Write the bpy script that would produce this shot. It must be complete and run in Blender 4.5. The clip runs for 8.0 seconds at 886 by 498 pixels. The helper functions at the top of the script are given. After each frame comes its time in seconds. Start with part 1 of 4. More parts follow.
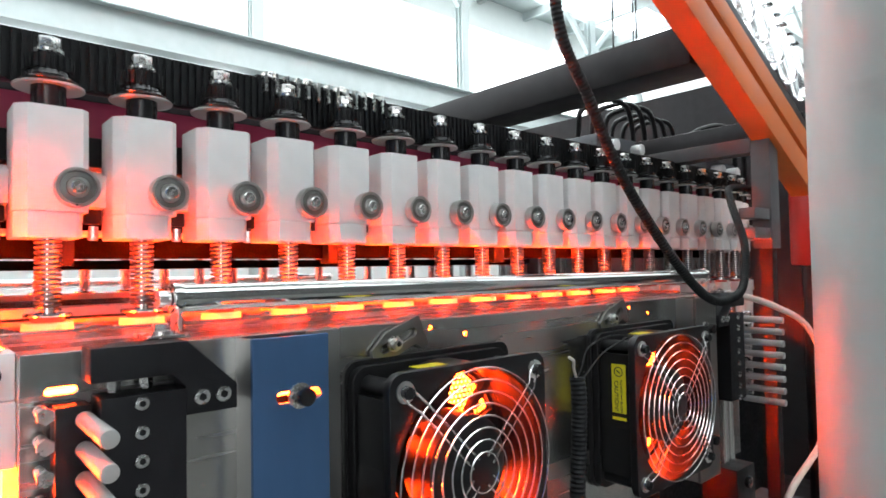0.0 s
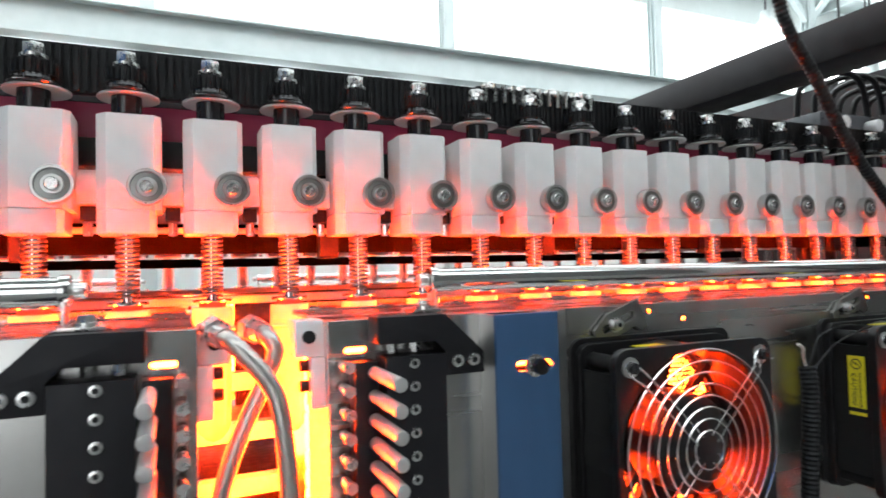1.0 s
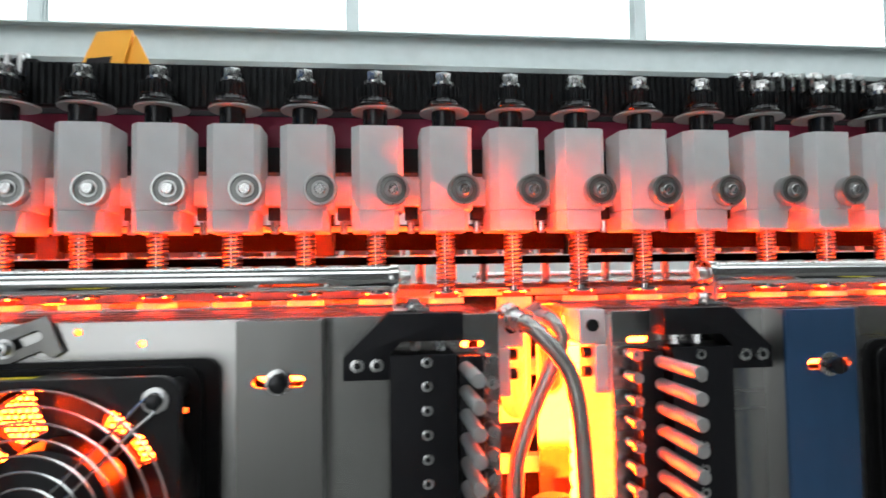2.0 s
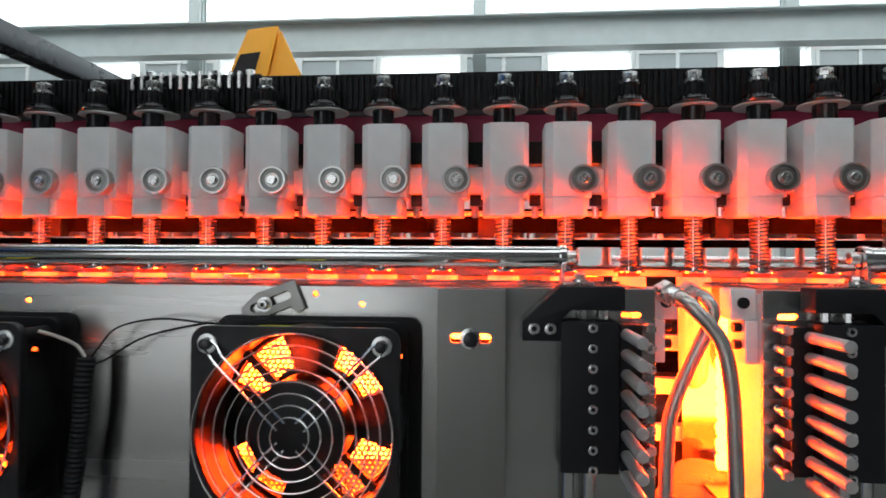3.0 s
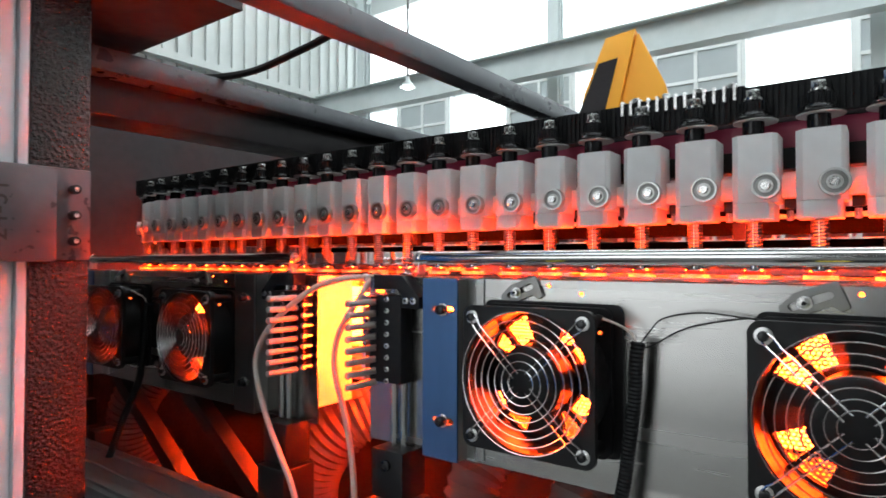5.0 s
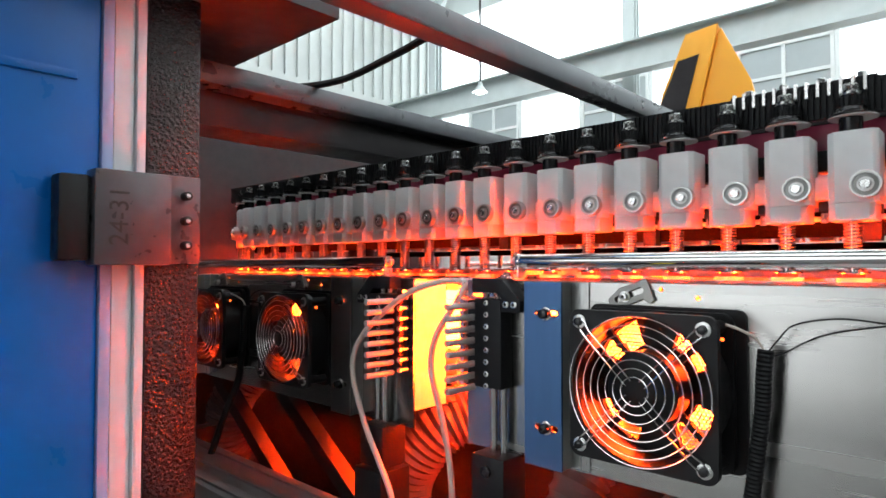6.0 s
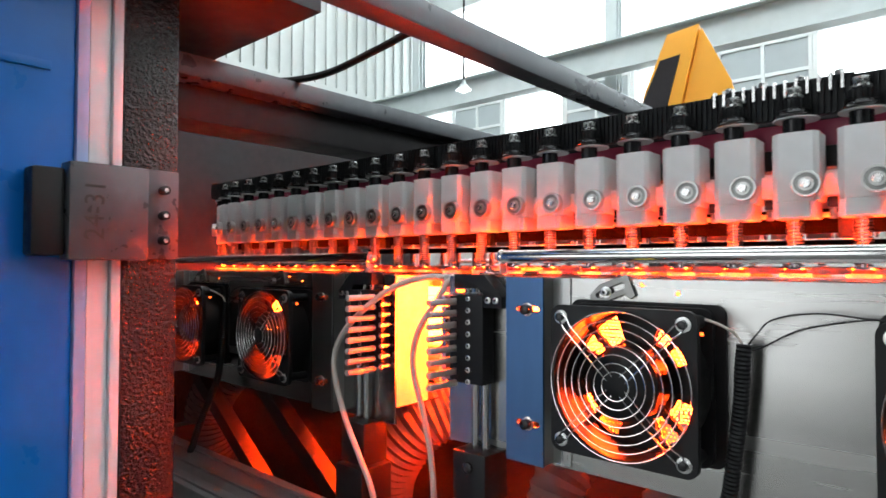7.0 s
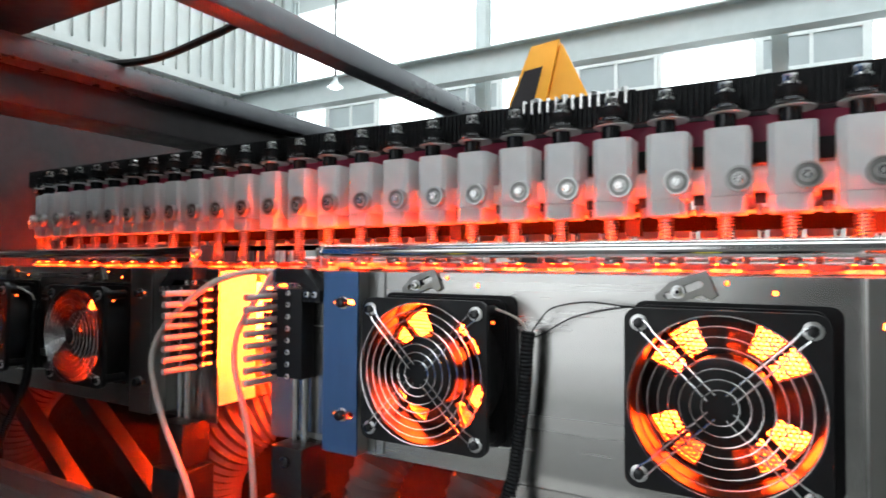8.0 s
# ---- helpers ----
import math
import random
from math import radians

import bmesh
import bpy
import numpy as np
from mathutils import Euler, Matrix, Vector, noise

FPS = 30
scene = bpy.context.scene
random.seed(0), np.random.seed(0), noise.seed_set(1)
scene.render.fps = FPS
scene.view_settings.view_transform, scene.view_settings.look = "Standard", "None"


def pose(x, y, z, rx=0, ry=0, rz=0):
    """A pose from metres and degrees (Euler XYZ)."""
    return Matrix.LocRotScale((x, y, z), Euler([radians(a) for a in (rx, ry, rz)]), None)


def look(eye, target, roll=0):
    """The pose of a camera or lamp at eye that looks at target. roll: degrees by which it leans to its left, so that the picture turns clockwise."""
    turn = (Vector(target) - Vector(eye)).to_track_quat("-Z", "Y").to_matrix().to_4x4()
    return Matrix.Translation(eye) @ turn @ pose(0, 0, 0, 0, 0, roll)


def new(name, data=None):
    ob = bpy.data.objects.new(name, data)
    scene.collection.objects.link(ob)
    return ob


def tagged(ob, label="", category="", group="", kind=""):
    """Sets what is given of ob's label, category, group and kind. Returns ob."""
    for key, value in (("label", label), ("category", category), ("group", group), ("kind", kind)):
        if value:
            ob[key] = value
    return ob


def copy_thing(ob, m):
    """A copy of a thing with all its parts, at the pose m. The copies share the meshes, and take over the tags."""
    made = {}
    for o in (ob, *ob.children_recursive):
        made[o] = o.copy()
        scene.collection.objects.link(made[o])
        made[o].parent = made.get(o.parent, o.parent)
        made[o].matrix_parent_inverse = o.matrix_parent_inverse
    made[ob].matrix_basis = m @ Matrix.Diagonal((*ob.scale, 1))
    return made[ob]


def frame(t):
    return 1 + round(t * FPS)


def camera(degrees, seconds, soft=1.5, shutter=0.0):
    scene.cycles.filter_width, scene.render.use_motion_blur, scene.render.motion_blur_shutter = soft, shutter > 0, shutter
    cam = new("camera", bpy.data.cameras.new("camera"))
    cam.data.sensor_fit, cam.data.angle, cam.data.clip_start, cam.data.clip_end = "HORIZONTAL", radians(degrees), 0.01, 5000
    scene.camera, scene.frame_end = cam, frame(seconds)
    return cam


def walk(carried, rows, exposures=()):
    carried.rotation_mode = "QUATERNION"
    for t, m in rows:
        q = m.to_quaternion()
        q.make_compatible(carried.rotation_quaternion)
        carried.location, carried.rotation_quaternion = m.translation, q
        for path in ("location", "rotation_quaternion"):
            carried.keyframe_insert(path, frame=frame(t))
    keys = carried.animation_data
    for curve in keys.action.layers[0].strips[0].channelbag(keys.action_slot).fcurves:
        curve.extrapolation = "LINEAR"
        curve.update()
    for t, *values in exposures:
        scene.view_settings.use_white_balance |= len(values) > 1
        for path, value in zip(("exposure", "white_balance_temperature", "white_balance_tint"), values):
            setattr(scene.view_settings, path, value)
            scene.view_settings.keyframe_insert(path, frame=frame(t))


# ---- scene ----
cam = camera(71.9, 8.0, soft=1.6, shutter=0.25)
walk(cam, [
    (0.0, look((0.2489, -0.3035, 1.2653), (0.9076, 0.4482, 1.2981), -0.99)),
    (0.2, look((0.2468, -0.3106, 1.2625), (0.8775, 0.4649, 1.2928), -0.74)),
    (0.5, look((0.2365, -0.3210, 1.2601), (0.7864, 0.5135, 1.2949), -1.31)),
    (1.0, look((0.2094, -0.3254, 1.2579), (0.6098, 0.5902, 1.2952), -1.45)),
    (1.5, look((0.1788, -0.3198, 1.2552), (0.4439, 0.6437, 1.2915), -0.66)),
    (2.0, look((0.1501, -0.3330, 1.2537), (0.2639, 0.6595, 1.2986), -0.83)),
    (2.2, look((0.1378, -0.3406, 1.2529), (0.1772, 0.6579, 1.2924), -1.31)),
    (3.3, look((0.1055, -0.4217, 1.2501), (-0.0406, 0.5675, 1.2603), 0.37)),
    (3.5, look((0.0919, -0.4398, 1.2499), (-0.1245, 0.5365, 1.2573), -0.33)),
    (4.0, look((0.0551, -0.4759, 1.2517), (-0.3270, 0.4480, 1.2669), -0.89)),
    (4.5, look((0.0306, -0.4925, 1.2517), (-0.4693, 0.3734, 1.2705), -0.70)),
    (5.0, look((0.0193, -0.4993, 1.2495), (-0.5766, 0.3035, 1.2699), 0.09)),
    (5.2, look((0.0138, -0.5056, 1.2472), (-0.6134, 0.2729, 1.2723), 0.18)),
    (6.3, look((-0.0124, -0.5114, 1.2478), (-0.6993, 0.2148, 1.2756), -0.02)),
    (6.5, look((-0.0124, -0.5107, 1.2487), (-0.6936, 0.2208, 1.2791), -0.08)),
    (7.0, look((-0.0103, -0.5084, 1.2452), (-0.6742, 0.2389, 1.2703), 0.12)),
    (7.5, look((0.0078, -0.5001, 1.2412), (-0.5918, 0.2998, 1.2679), 0.79)),
    (8.0, look((0.0433, -0.4860, 1.2396), (-0.4564, 0.3798, 1.2659), 0.35)),
], exposures=[(0.0, 0.75), (1.0, 0.64), (2.0, 0.12), (3.4, -0.2), (4.5, 0.08), (5.2, 0.18), (6.3, 0.42), (7.0, 0.42), (8.0, 0.36)])

# ---- light ----
world = bpy.data.worlds.new("daylight")
scene.world = world
world.use_nodes = True
wn = world.node_tree
sky = wn.nodes.new("ShaderNodeTexSky")
sky.sky_type, sky.sun_disc = "NISHITA", False
sky.sun_elevation, sky.sun_rotation = radians(50), radians(200)
wn.links.new(sky.outputs[0], wn.nodes["Background"].inputs[0])
wn.nodes["Background"].inputs[1].default_value = 0.06


def area(name, at, to, w, h, watts, colour):
    """Daylight standing in an opening of the hall."""
    la = bpy.data.lights.new(name, "AREA")
    la.shape, la.size, la.size_y, la.energy, la.color = "RECTANGLE", w, h, watts, colour
    ob = new(name, la)
    ob.matrix_world = look(at, to)
    return ob


area("roof_light_back", (0, 5.0, 6.9), (0, 4.2, 0), 22, 3.0, 480, (0.95, 0.98, 1.0))
area("roof_light_front", (0.5, -3.5, 6.9), (0, -2.6, 0), 20, 2.5, 115, (0.95, 0.98, 1.0))
sun = bpy.data.lights.new("sun", "SUN")
sun.energy, sun.angle, sun.color = 0.6, radians(12), (1.0, 0.97, 0.92)
new("sun", sun).matrix_world = look((0, 0, 9), (2, 5, 0))

# ---- materials ----


def mat(name, base, rough=0.5, metal=0.0, vary=0.12, scale=40.0, bump=0.0, stretch=(1, 1, 1), spots=0.0, spot_colour=(0.05, 0.05, 0.05), coat=0.0, depth=0.001):
    """A surface with fine grain and wide wear. scale: grains a metre."""
    m = bpy.data.materials.new(name)
    m.use_nodes = True
    nt = m.node_tree
    b = nt.nodes["Principled BSDF"]
    co = nt.nodes.new("ShaderNodeTexCoord")
    mp = nt.nodes.new("ShaderNodeMapping")
    mp.inputs["Scale"].default_value = stretch
    nt.links.new(co.outputs["Object"], mp.inputs["Vector"])
    fine, wide = nt.nodes.new("ShaderNodeTexNoise"), nt.nodes.new("ShaderNodeTexNoise")
    for n, s in ((fine, scale), (wide, scale / 9)):
        n.inputs["Scale"].default_value, n.inputs["Detail"].default_value = s, 4
        nt.links.new(mp.outputs[0], n.inputs["Vector"])
    both = nt.nodes.new("ShaderNodeMath")
    both.operation = "ADD"
    nt.links.new(fine.outputs[0], both.inputs[0])
    nt.links.new(wide.outputs[0], both.inputs[1])
    info = nt.nodes.new("ShaderNodeObjectInfo")
    more = nt.nodes.new("ShaderNodeMath")
    more.operation, more.inputs[1].default_value = "MULTIPLY_ADD", 0.3
    nt.links.new(info.outputs["Random"], more.inputs[0])
    nt.links.new(both.outputs[0], more.inputs[2])
    ramp = nt.nodes.new("ShaderNodeMapRange")
    ramp.inputs["From Min"].default_value, ramp.inputs["From Max"].default_value = 0.75, 1.6
    ramp.inputs["To Min"].default_value, ramp.inputs["To Max"].default_value = 1 - vary, 1 + vary
    nt.links.new(more.outputs[0], ramp.inputs["Value"])
    mul = nt.nodes.new("ShaderNodeVectorMath")
    mul.operation = "SCALE"
    mul.inputs[0].default_value = base[:3]
    nt.links.new(ramp.outputs[0], mul.inputs["Scale"])
    out = mul.outputs[0]
    if spots:
        sp = nt.nodes.new("ShaderNodeTexNoise")
        sp.inputs["Scale"].default_value, sp.inputs["Detail"].default_value = scale / 2.2, 6
        nt.links.new(co.outputs["Object"], sp.inputs["Vector"])
        cut = nt.nodes.new("ShaderNodeMapRange")
        cut.inputs["From Min"].default_value, cut.inputs["From Max"].default_value = 0.62, 0.72
        cut.inputs["To Max"].default_value = spots
        nt.links.new(sp.outputs[0], cut.inputs["Value"])
        mix = nt.nodes.new("ShaderNodeMix")
        mix.data_type = "RGBA"
        nt.links.new(cut.outputs[0], mix.inputs["Factor"])
        nt.links.new(out, mix.inputs[6])
        mix.inputs[7].default_value = (*spot_colour, 1)
        out = mix.outputs[2]
    nt.links.new(out, b.inputs["Base Color"])
    rr = nt.nodes.new("ShaderNodeMapRange")
    rr.inputs["From Min"].default_value, rr.inputs["From Max"].default_value = 0.7, 1.3
    rr.inputs["To Min"].default_value, rr.inputs["To Max"].default_value = rough * 0.75, min(1, rough * 1.25)
    nt.links.new(both.outputs[0], rr.inputs["Value"])
    nt.links.new(rr.outputs[0], b.inputs["Roughness"])
    b.inputs["Metallic"].default_value = metal
    b.inputs["Coat Weight"].default_value = coat
    if bump:
        bp = nt.nodes.new("ShaderNodeBump")
        bp.inputs["Strength"].default_value, bp.inputs["Distance"].default_value = bump, depth
        nt.links.new(fine.outputs[0], bp.inputs["Height"])
        nt.links.new(bp.outputs[0], b.inputs["Normal"])
    return m


def glow(name, colour, strength):
    m = bpy.data.materials.new(name)
    m.use_nodes = True
    b = m.node_tree.nodes["Principled BSDF"]
    b.inputs["Base Color"].default_value = (*colour, 1)
    b.inputs["Emission Color"].default_value = (*colour, 1)
    b.inputs["Emission Strength"].default_value = strength
    return m


STEEL = mat("brushed_stainless", (0.50, 0.50, 0.49), 0.34, 1.0, 0.06, 140, 0.0, (1, 1, 0.06))
STEEL_X = mat("brushed_stainless_lengthwise", (0.47, 0.465, 0.45), 0.25, 1.0, 0.06, 60, 0.0, (0.05, 1, 1))
BRACKET_STEEL = mat("dull_bracket_steel", (0.27, 0.265, 0.255), 0.36, 1.0, 0.08, 120, 0.0, (1, 1, 0.05))
BEARING = mat("ground_bearing_steel", (0.54, 0.54, 0.53), 0.3, 1.0, 0.08, 200)
POLISHED = mat("polished_stainless", (0.66, 0.66, 0.65), 0.12, 1.0, 0.06, 60)
CHROME = mat("chrome_wire", (0.7, 0.7, 0.7), 0.18, 1.0, 0.05, 200)
ZINC = mat("zinc_screw", (0.66, 0.66, 0.65), 0.28, 1.0, 0.15, 300)
# stainless steel; the blue door's reflection is put into its base colour
BLUE_TINT = mat("blue_reflective_steel", (0.085, 0.18, 0.36), 0.34, 0.75, 0.10, 90, 0.03, (1, 1, 0.2))
BLOCK = mat("matt_white_anodised_aluminium", (0.74, 0.73, 0.73), 0.55, 0.0, 0.06, 70, 0.05, (1, 1, 1), 0.10, (0.3, 0.29, 0.28))
BLACK = mat("black_plastic", (0.009, 0.009, 0.010), 0.42, 0.0, 0.2, 120, 0.05)
BAKELITE = mat("black_bakelite", (0.008, 0.008, 0.010), 0.5, 0.0, 0.25, 160, 0.08)
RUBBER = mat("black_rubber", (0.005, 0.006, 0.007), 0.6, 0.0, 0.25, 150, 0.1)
GLOSS = mat("blackened_steel", (0.02, 0.02, 0.022), 0.22, 0.3, 0.2, 150)
SHIELD = mat("bearing_shield_steel", (0.26, 0.26, 0.25), 0.38, 1.0, 0.1, 200)
CERAMIC = mat("pale_ceramic", (0.42, 0.42, 0.41), 0.35, 0.2, 0.1, 150, 0.04)
SPRING = mat("spring_steel", (0.17, 0.17, 0.17), 0.4, 1.0, 0.1, 200)
RED_CAP = mat("red_insulator", (0.45, 0.10, 0.09), 0.5, 0.0, 0.15, 90)
DARK_PAINT = mat("dark_hammered_paint", (0.008, 0.008, 0.009), 0.14, 0.0, 0.25, 230, 1.0, depth=0.003)
FRAME_PAINT = mat("grey_frame_paint", (0.07, 0.075, 0.085), 0.34, 0.2, 0.2, 60, 0.1)
BEAM = mat("grey_steel_tube", (0.055, 0.06, 0.07), 0.32, 0.15, 0.2, 50, 0.05, (1, 1, 1), 0.2, (0.12, 0.12, 0.13))
GALV = mat("worn_galvanised_steel", (0.38, 0.41, 0.40), 0.5, 0.05, 0.15, 25, 0.05, (1, 1, 0.4), 0.35, (0.2, 0.22, 0.22))
BLUE = mat("blue_cabinet_paint", (0.0, 0.14, 0.54), 0.34, 0.0, 0.12, 14)
SEAL = mat("pale_door_edge", (0.72, 0.74, 0.78), 0.4, 0.0, 0.1, 40)
SEAL_BLUE = mat("bluish_door_edge", (0.36, 0.44, 0.72), 0.35, 0.0, 0.1, 40)
MID_PAINT = mat("mid_grey_paint", (0.10, 0.095, 0.10), 0.45, 0.0, 0.15, 60)
FRONT_WALL = mat("grey_front_wall", (0.09, 0.09, 0.09), 0.7, 0.0, 0.1, 3)
HOSE = mat("braided_steel_hose", (0.52, 0.49, 0.45), 0.36, 0.9, 0.06, 900, 0.02)
CREAM = mat("cream_silicone_sleeve", (0.62, 0.56, 0.5), 0.45, 0.0, 0.1, 120)
# dark plate; the red light of the lamps is painted into it
RED_LIT = mat("magenta_guide_plate", (0.45, 0.05, 0.11), 0.4, 0.0, 0.2, 40)
YELLOW = mat("yellow_label", (0.75, 0.65, 0.02), 0.45, 0.0, 0.05, 60)
INK = mat("black_ink", (0.02, 0.02, 0.02), 0.6)
ORANGE = mat("orange_painted_steel", (0.95, 0.42, 0.03), 0.45, 0.0, 0.1, 3)
WALL = mat("white_corrugated_wall", (0.72, 0.75, 0.74), 0.6, 0.0, 0.06, 4)
SHEET_WALL = mat("grey_white_sheet_wall", (0.42, 0.45, 0.44), 0.55, 0.0, 0.08, 4)
GREEN_STEEL = mat("pale_green_structural_steel", (0.46, 0.51, 0.51), 0.5, 0.1, 0.12, 5)
PANE = mat("grey_window_pane", (0.42, 0.46, 0.47), 0.12, 0.0, 0.08, 3)
CONCRETE = mat("concrete_floor", (0.13, 0.13, 0.125), 0.6, 0.0, 0.2, 6, 0.1, (1, 1, 1), 0.3, (0.1, 0.1, 0.1))
DARK_STEEL = mat("dark_machine_plate", (0.028, 0.025, 0.027), 0.4, 0.4, 0.25, 40, 0.05)
ALU = mat("extruded_aluminium", (0.45, 0.44, 0.44), 0.4, 0.8, 0.1, 80, 0.05, (1, 1, 0.1))
DUCT = mat("clear_pvc_duct", (0.40, 0.29, 0.27), 0.14, 0.0, 0.1, 60)
DUCT.node_tree.nodes["Principled BSDF"].inputs["Transmission Weight"].default_value = 0.5
DUCT.node_tree.nodes["Principled BSDF"].inputs["IOR"].default_value = 1.2
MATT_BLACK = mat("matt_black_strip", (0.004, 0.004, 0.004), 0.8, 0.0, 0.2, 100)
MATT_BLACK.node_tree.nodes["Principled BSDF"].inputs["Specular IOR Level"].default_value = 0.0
for _m in (BLACK, BAKELITE, RUBBER, DARK_STEEL, BLUE):
    _m.node_tree.nodes["Principled BSDF"].inputs["Specular IOR Level"].default_value = 0.3
LAMP = glow("infrared_lamp", (1.0, 0.034, 0.0015), 400.0)
LAMP_OFF = mat("unlit_quartz", (0.5, 0.48, 0.45), 0.15, 0.0, 0.05, 100)
# infeed strips: orange glow of the lamps put into the base colour
RAIL_GLOW = mat("orange_red_paint", (0.8, 0.2, 0.05), 0.4, 0.0, 0.12, 30)
RED_PAINT = mat("red_paint", (0.45, 0.02, 0.015), 0.4, 0.0, 0.12, 30)
END_STEEL = mat("satin_end_plate", (0.8, 0.79, 0.77), 0.5, 0.1, 0.06, 80)
LED = glow("indicator", (1.0, 0.08, 0.01), 6.0)
TUBE_LIGHT = glow("hall_lamp", (0.95, 0.98, 1.0), 18.0)

PREFORM = bpy.data.materials.new("clear_pet")
PREFORM.use_nodes = True
_b = PREFORM.node_tree.nodes["Principled BSDF"]
_b.inputs["Base Color"].default_value = (0.85, 0.83, 0.8, 1)
_b.inputs["Roughness"].default_value = 0.12
_b.inputs["Transmission Weight"].default_value = 0.25
_t = PREFORM.node_tree.nodes.new("ShaderNodeBsdfTranslucent")
_t.inputs[0].default_value = (0.9, 0.88, 0.85, 1)
_m = PREFORM.node_tree.nodes.new("ShaderNodeMixShader")
_m.inputs[0].default_value = 0.55
_l = PREFORM.node_tree.links
_l.new(_b.outputs[0], _m.inputs[1])
_l.new(_t.outputs[0], _m.inputs[2])
_l.new(_m.outputs[0], PREFORM.node_tree.nodes["Material Output"].inputs[0])

GLASS_PET = mat("clear_cold_pet", (0.9, 0.9, 0.9), 0.06)
GLASS_PET.node_tree.nodes["Principled BSDF"].inputs["Transmission Weight"].default_value = 0.92

# ---- shape helpers ----


def bm_new():
    return bmesh.new()


def box(bm, x0, x1, y0, y1, z0, z1, bevel=0.0):
    r = bmesh.ops.create_cube(bm, size=1, matrix=Matrix.LocRotScale(((x0 + x1) / 2, (y0 + y1) / 2, (z0 + z1) / 2), None, (abs(x1 - x0), abs(y1 - y0), abs(z1 - z0))))
    if bevel:
        es = list({e for v in r["verts"] for e in v.link_edges})
        bmesh.ops.bevel(bm, geom=es, offset=bevel, segments=2, affect="EDGES", profile=0.6)
    return bm


AX = {"x": Matrix.Rotation(radians(90), 4, "Y"), "y": Matrix.Rotation(radians(-90), 4, "X"), "z": Matrix.Identity(4)}


def cyl(bm, c, axis, r, h, seg=20, r2=None, bevel=0.0):
    """A cylinder or cone whose middle is c."""
    got = bmesh.ops.create_cone(bm, cap_ends=True, segments=seg, radius1=r, radius2=r if r2 is None else r2, depth=h, matrix=Matrix.Translation(c) @ AX[axis])
    if bevel:
        es = [e for e in {e for v in got["verts"] for e in v.link_edges} if any(len(f.verts) > 4 for f in e.link_faces)]
        bmesh.ops.bevel(bm, geom=es, offset=bevel, segments=2, affect="EDGES", profile=0.6)
    return bm


def lathe(bm, profile, m, seg=20, closed=False):
    """Turn (radius, height) pairs about the z axis of m."""
    rings = []
    for r, h in profile:
        rings.append([bm.verts.new(m @ Vector((r * math.cos(2 * math.pi * k / seg), r * math.sin(2 * math.pi * k / seg), h))) for k in range(seg)])
    pairs = list(zip(rings, rings[1:])) + ([(rings[-1], rings[0])] if closed else [])
    for a, b in pairs:
        for k in range(seg):
            bm.faces.new((a[k], a[(k + 1) % seg], b[(k + 1) % seg], b[k]))
    if not closed:
        bm.faces.new(rings[0][::-1]), bm.faces.new(rings[-1])
    return bm


def smooth_path(pts, n=8):
    """Catmull-Rom through the points."""
    p = [Vector(a) for a in pts]
    p = [2 * p[0] - p[1]] + p + [2 * p[-1] - p[-2]]
    out = []
    for i in range(1, len(p) - 2):
        a, b, c, d = p[i - 1:i + 3]
        for k in range(n):
            t = k / n
            out.append(0.5 * (2 * b + (c - a) * t + (2 * a - 5 * b + 4 * c - d) * t * t + (3 * b - a - 3 * c + d) * t ** 3))
    return out + [p[-2]]


def tube(bm, pts, r, seg=8, closed=False, rib=0.0):
    """A round tube along the points. rib: every other ring is that much wider."""
    pts = [Vector(p) for p in pts]
    n, rings, side = len(pts), [], None
    for i, p in enumerate(pts):
        a, b = (pts[i - 1], pts[(i + 1) % n]) if closed else (pts[max(i - 1, 0)], pts[min(i + 1, n - 1)])
        t = (b - a).normalized()
        if side is None:
            side = t.orthogonal().normalized()
        side = (side - t * side.dot(t)).normalized()
        up = t.cross(side)
        rr = r + (rib if i % 2 else 0)
        rings.append([bm.verts.new(p + rr * (math.cos(2 * math.pi * k / seg) * side + math.sin(2 * math.pi * k / seg) * up)) for k in range(seg)])
    for a, b in list(zip(rings, rings[1:])) + ([(rings[-1], rings[0])] if closed else []):
        for k in range(seg):
            bm.faces.new((a[k], a[(k + 1) % seg], b[(k + 1) % seg], b[k]))
    if not closed:
        bm.faces.new(rings[0][::-1]), bm.faces.new(rings[-1])
    return bm


def ring_path(c, R, n, axis="y"):
    c = Vector(c)
    e = {"y": (Vector((1, 0, 0)), Vector((0, 0, 1))), "z": (Vector((1, 0, 0)), Vector((0, 1, 0))), "x": (Vector((0, 1, 0)), Vector((0, 0, 1)))}[axis]
    return [c + R * (math.cos(2 * math.pi * k / n) * e[0] + math.sin(2 * math.pi * k / n) * e[1]) for k in range(n)]


def even(pts, step):
    """Points at even steps along a path."""
    pts = [Vector(p) for p in pts]
    out, left = [pts[0]], step
    for a, b in zip(pts, pts[1:]):
        d = (b - a).length
        while d >= left:
            a = a + (b - a) * (left / d)
            d -= left
            out.append(a)
            left = step
        left -= d
    return out


def finish(me, angle=35):
    for p in me.polygons:
        p.use_smooth = True
    me.set_sharp_from_angle(angle=radians(angle))
    return me


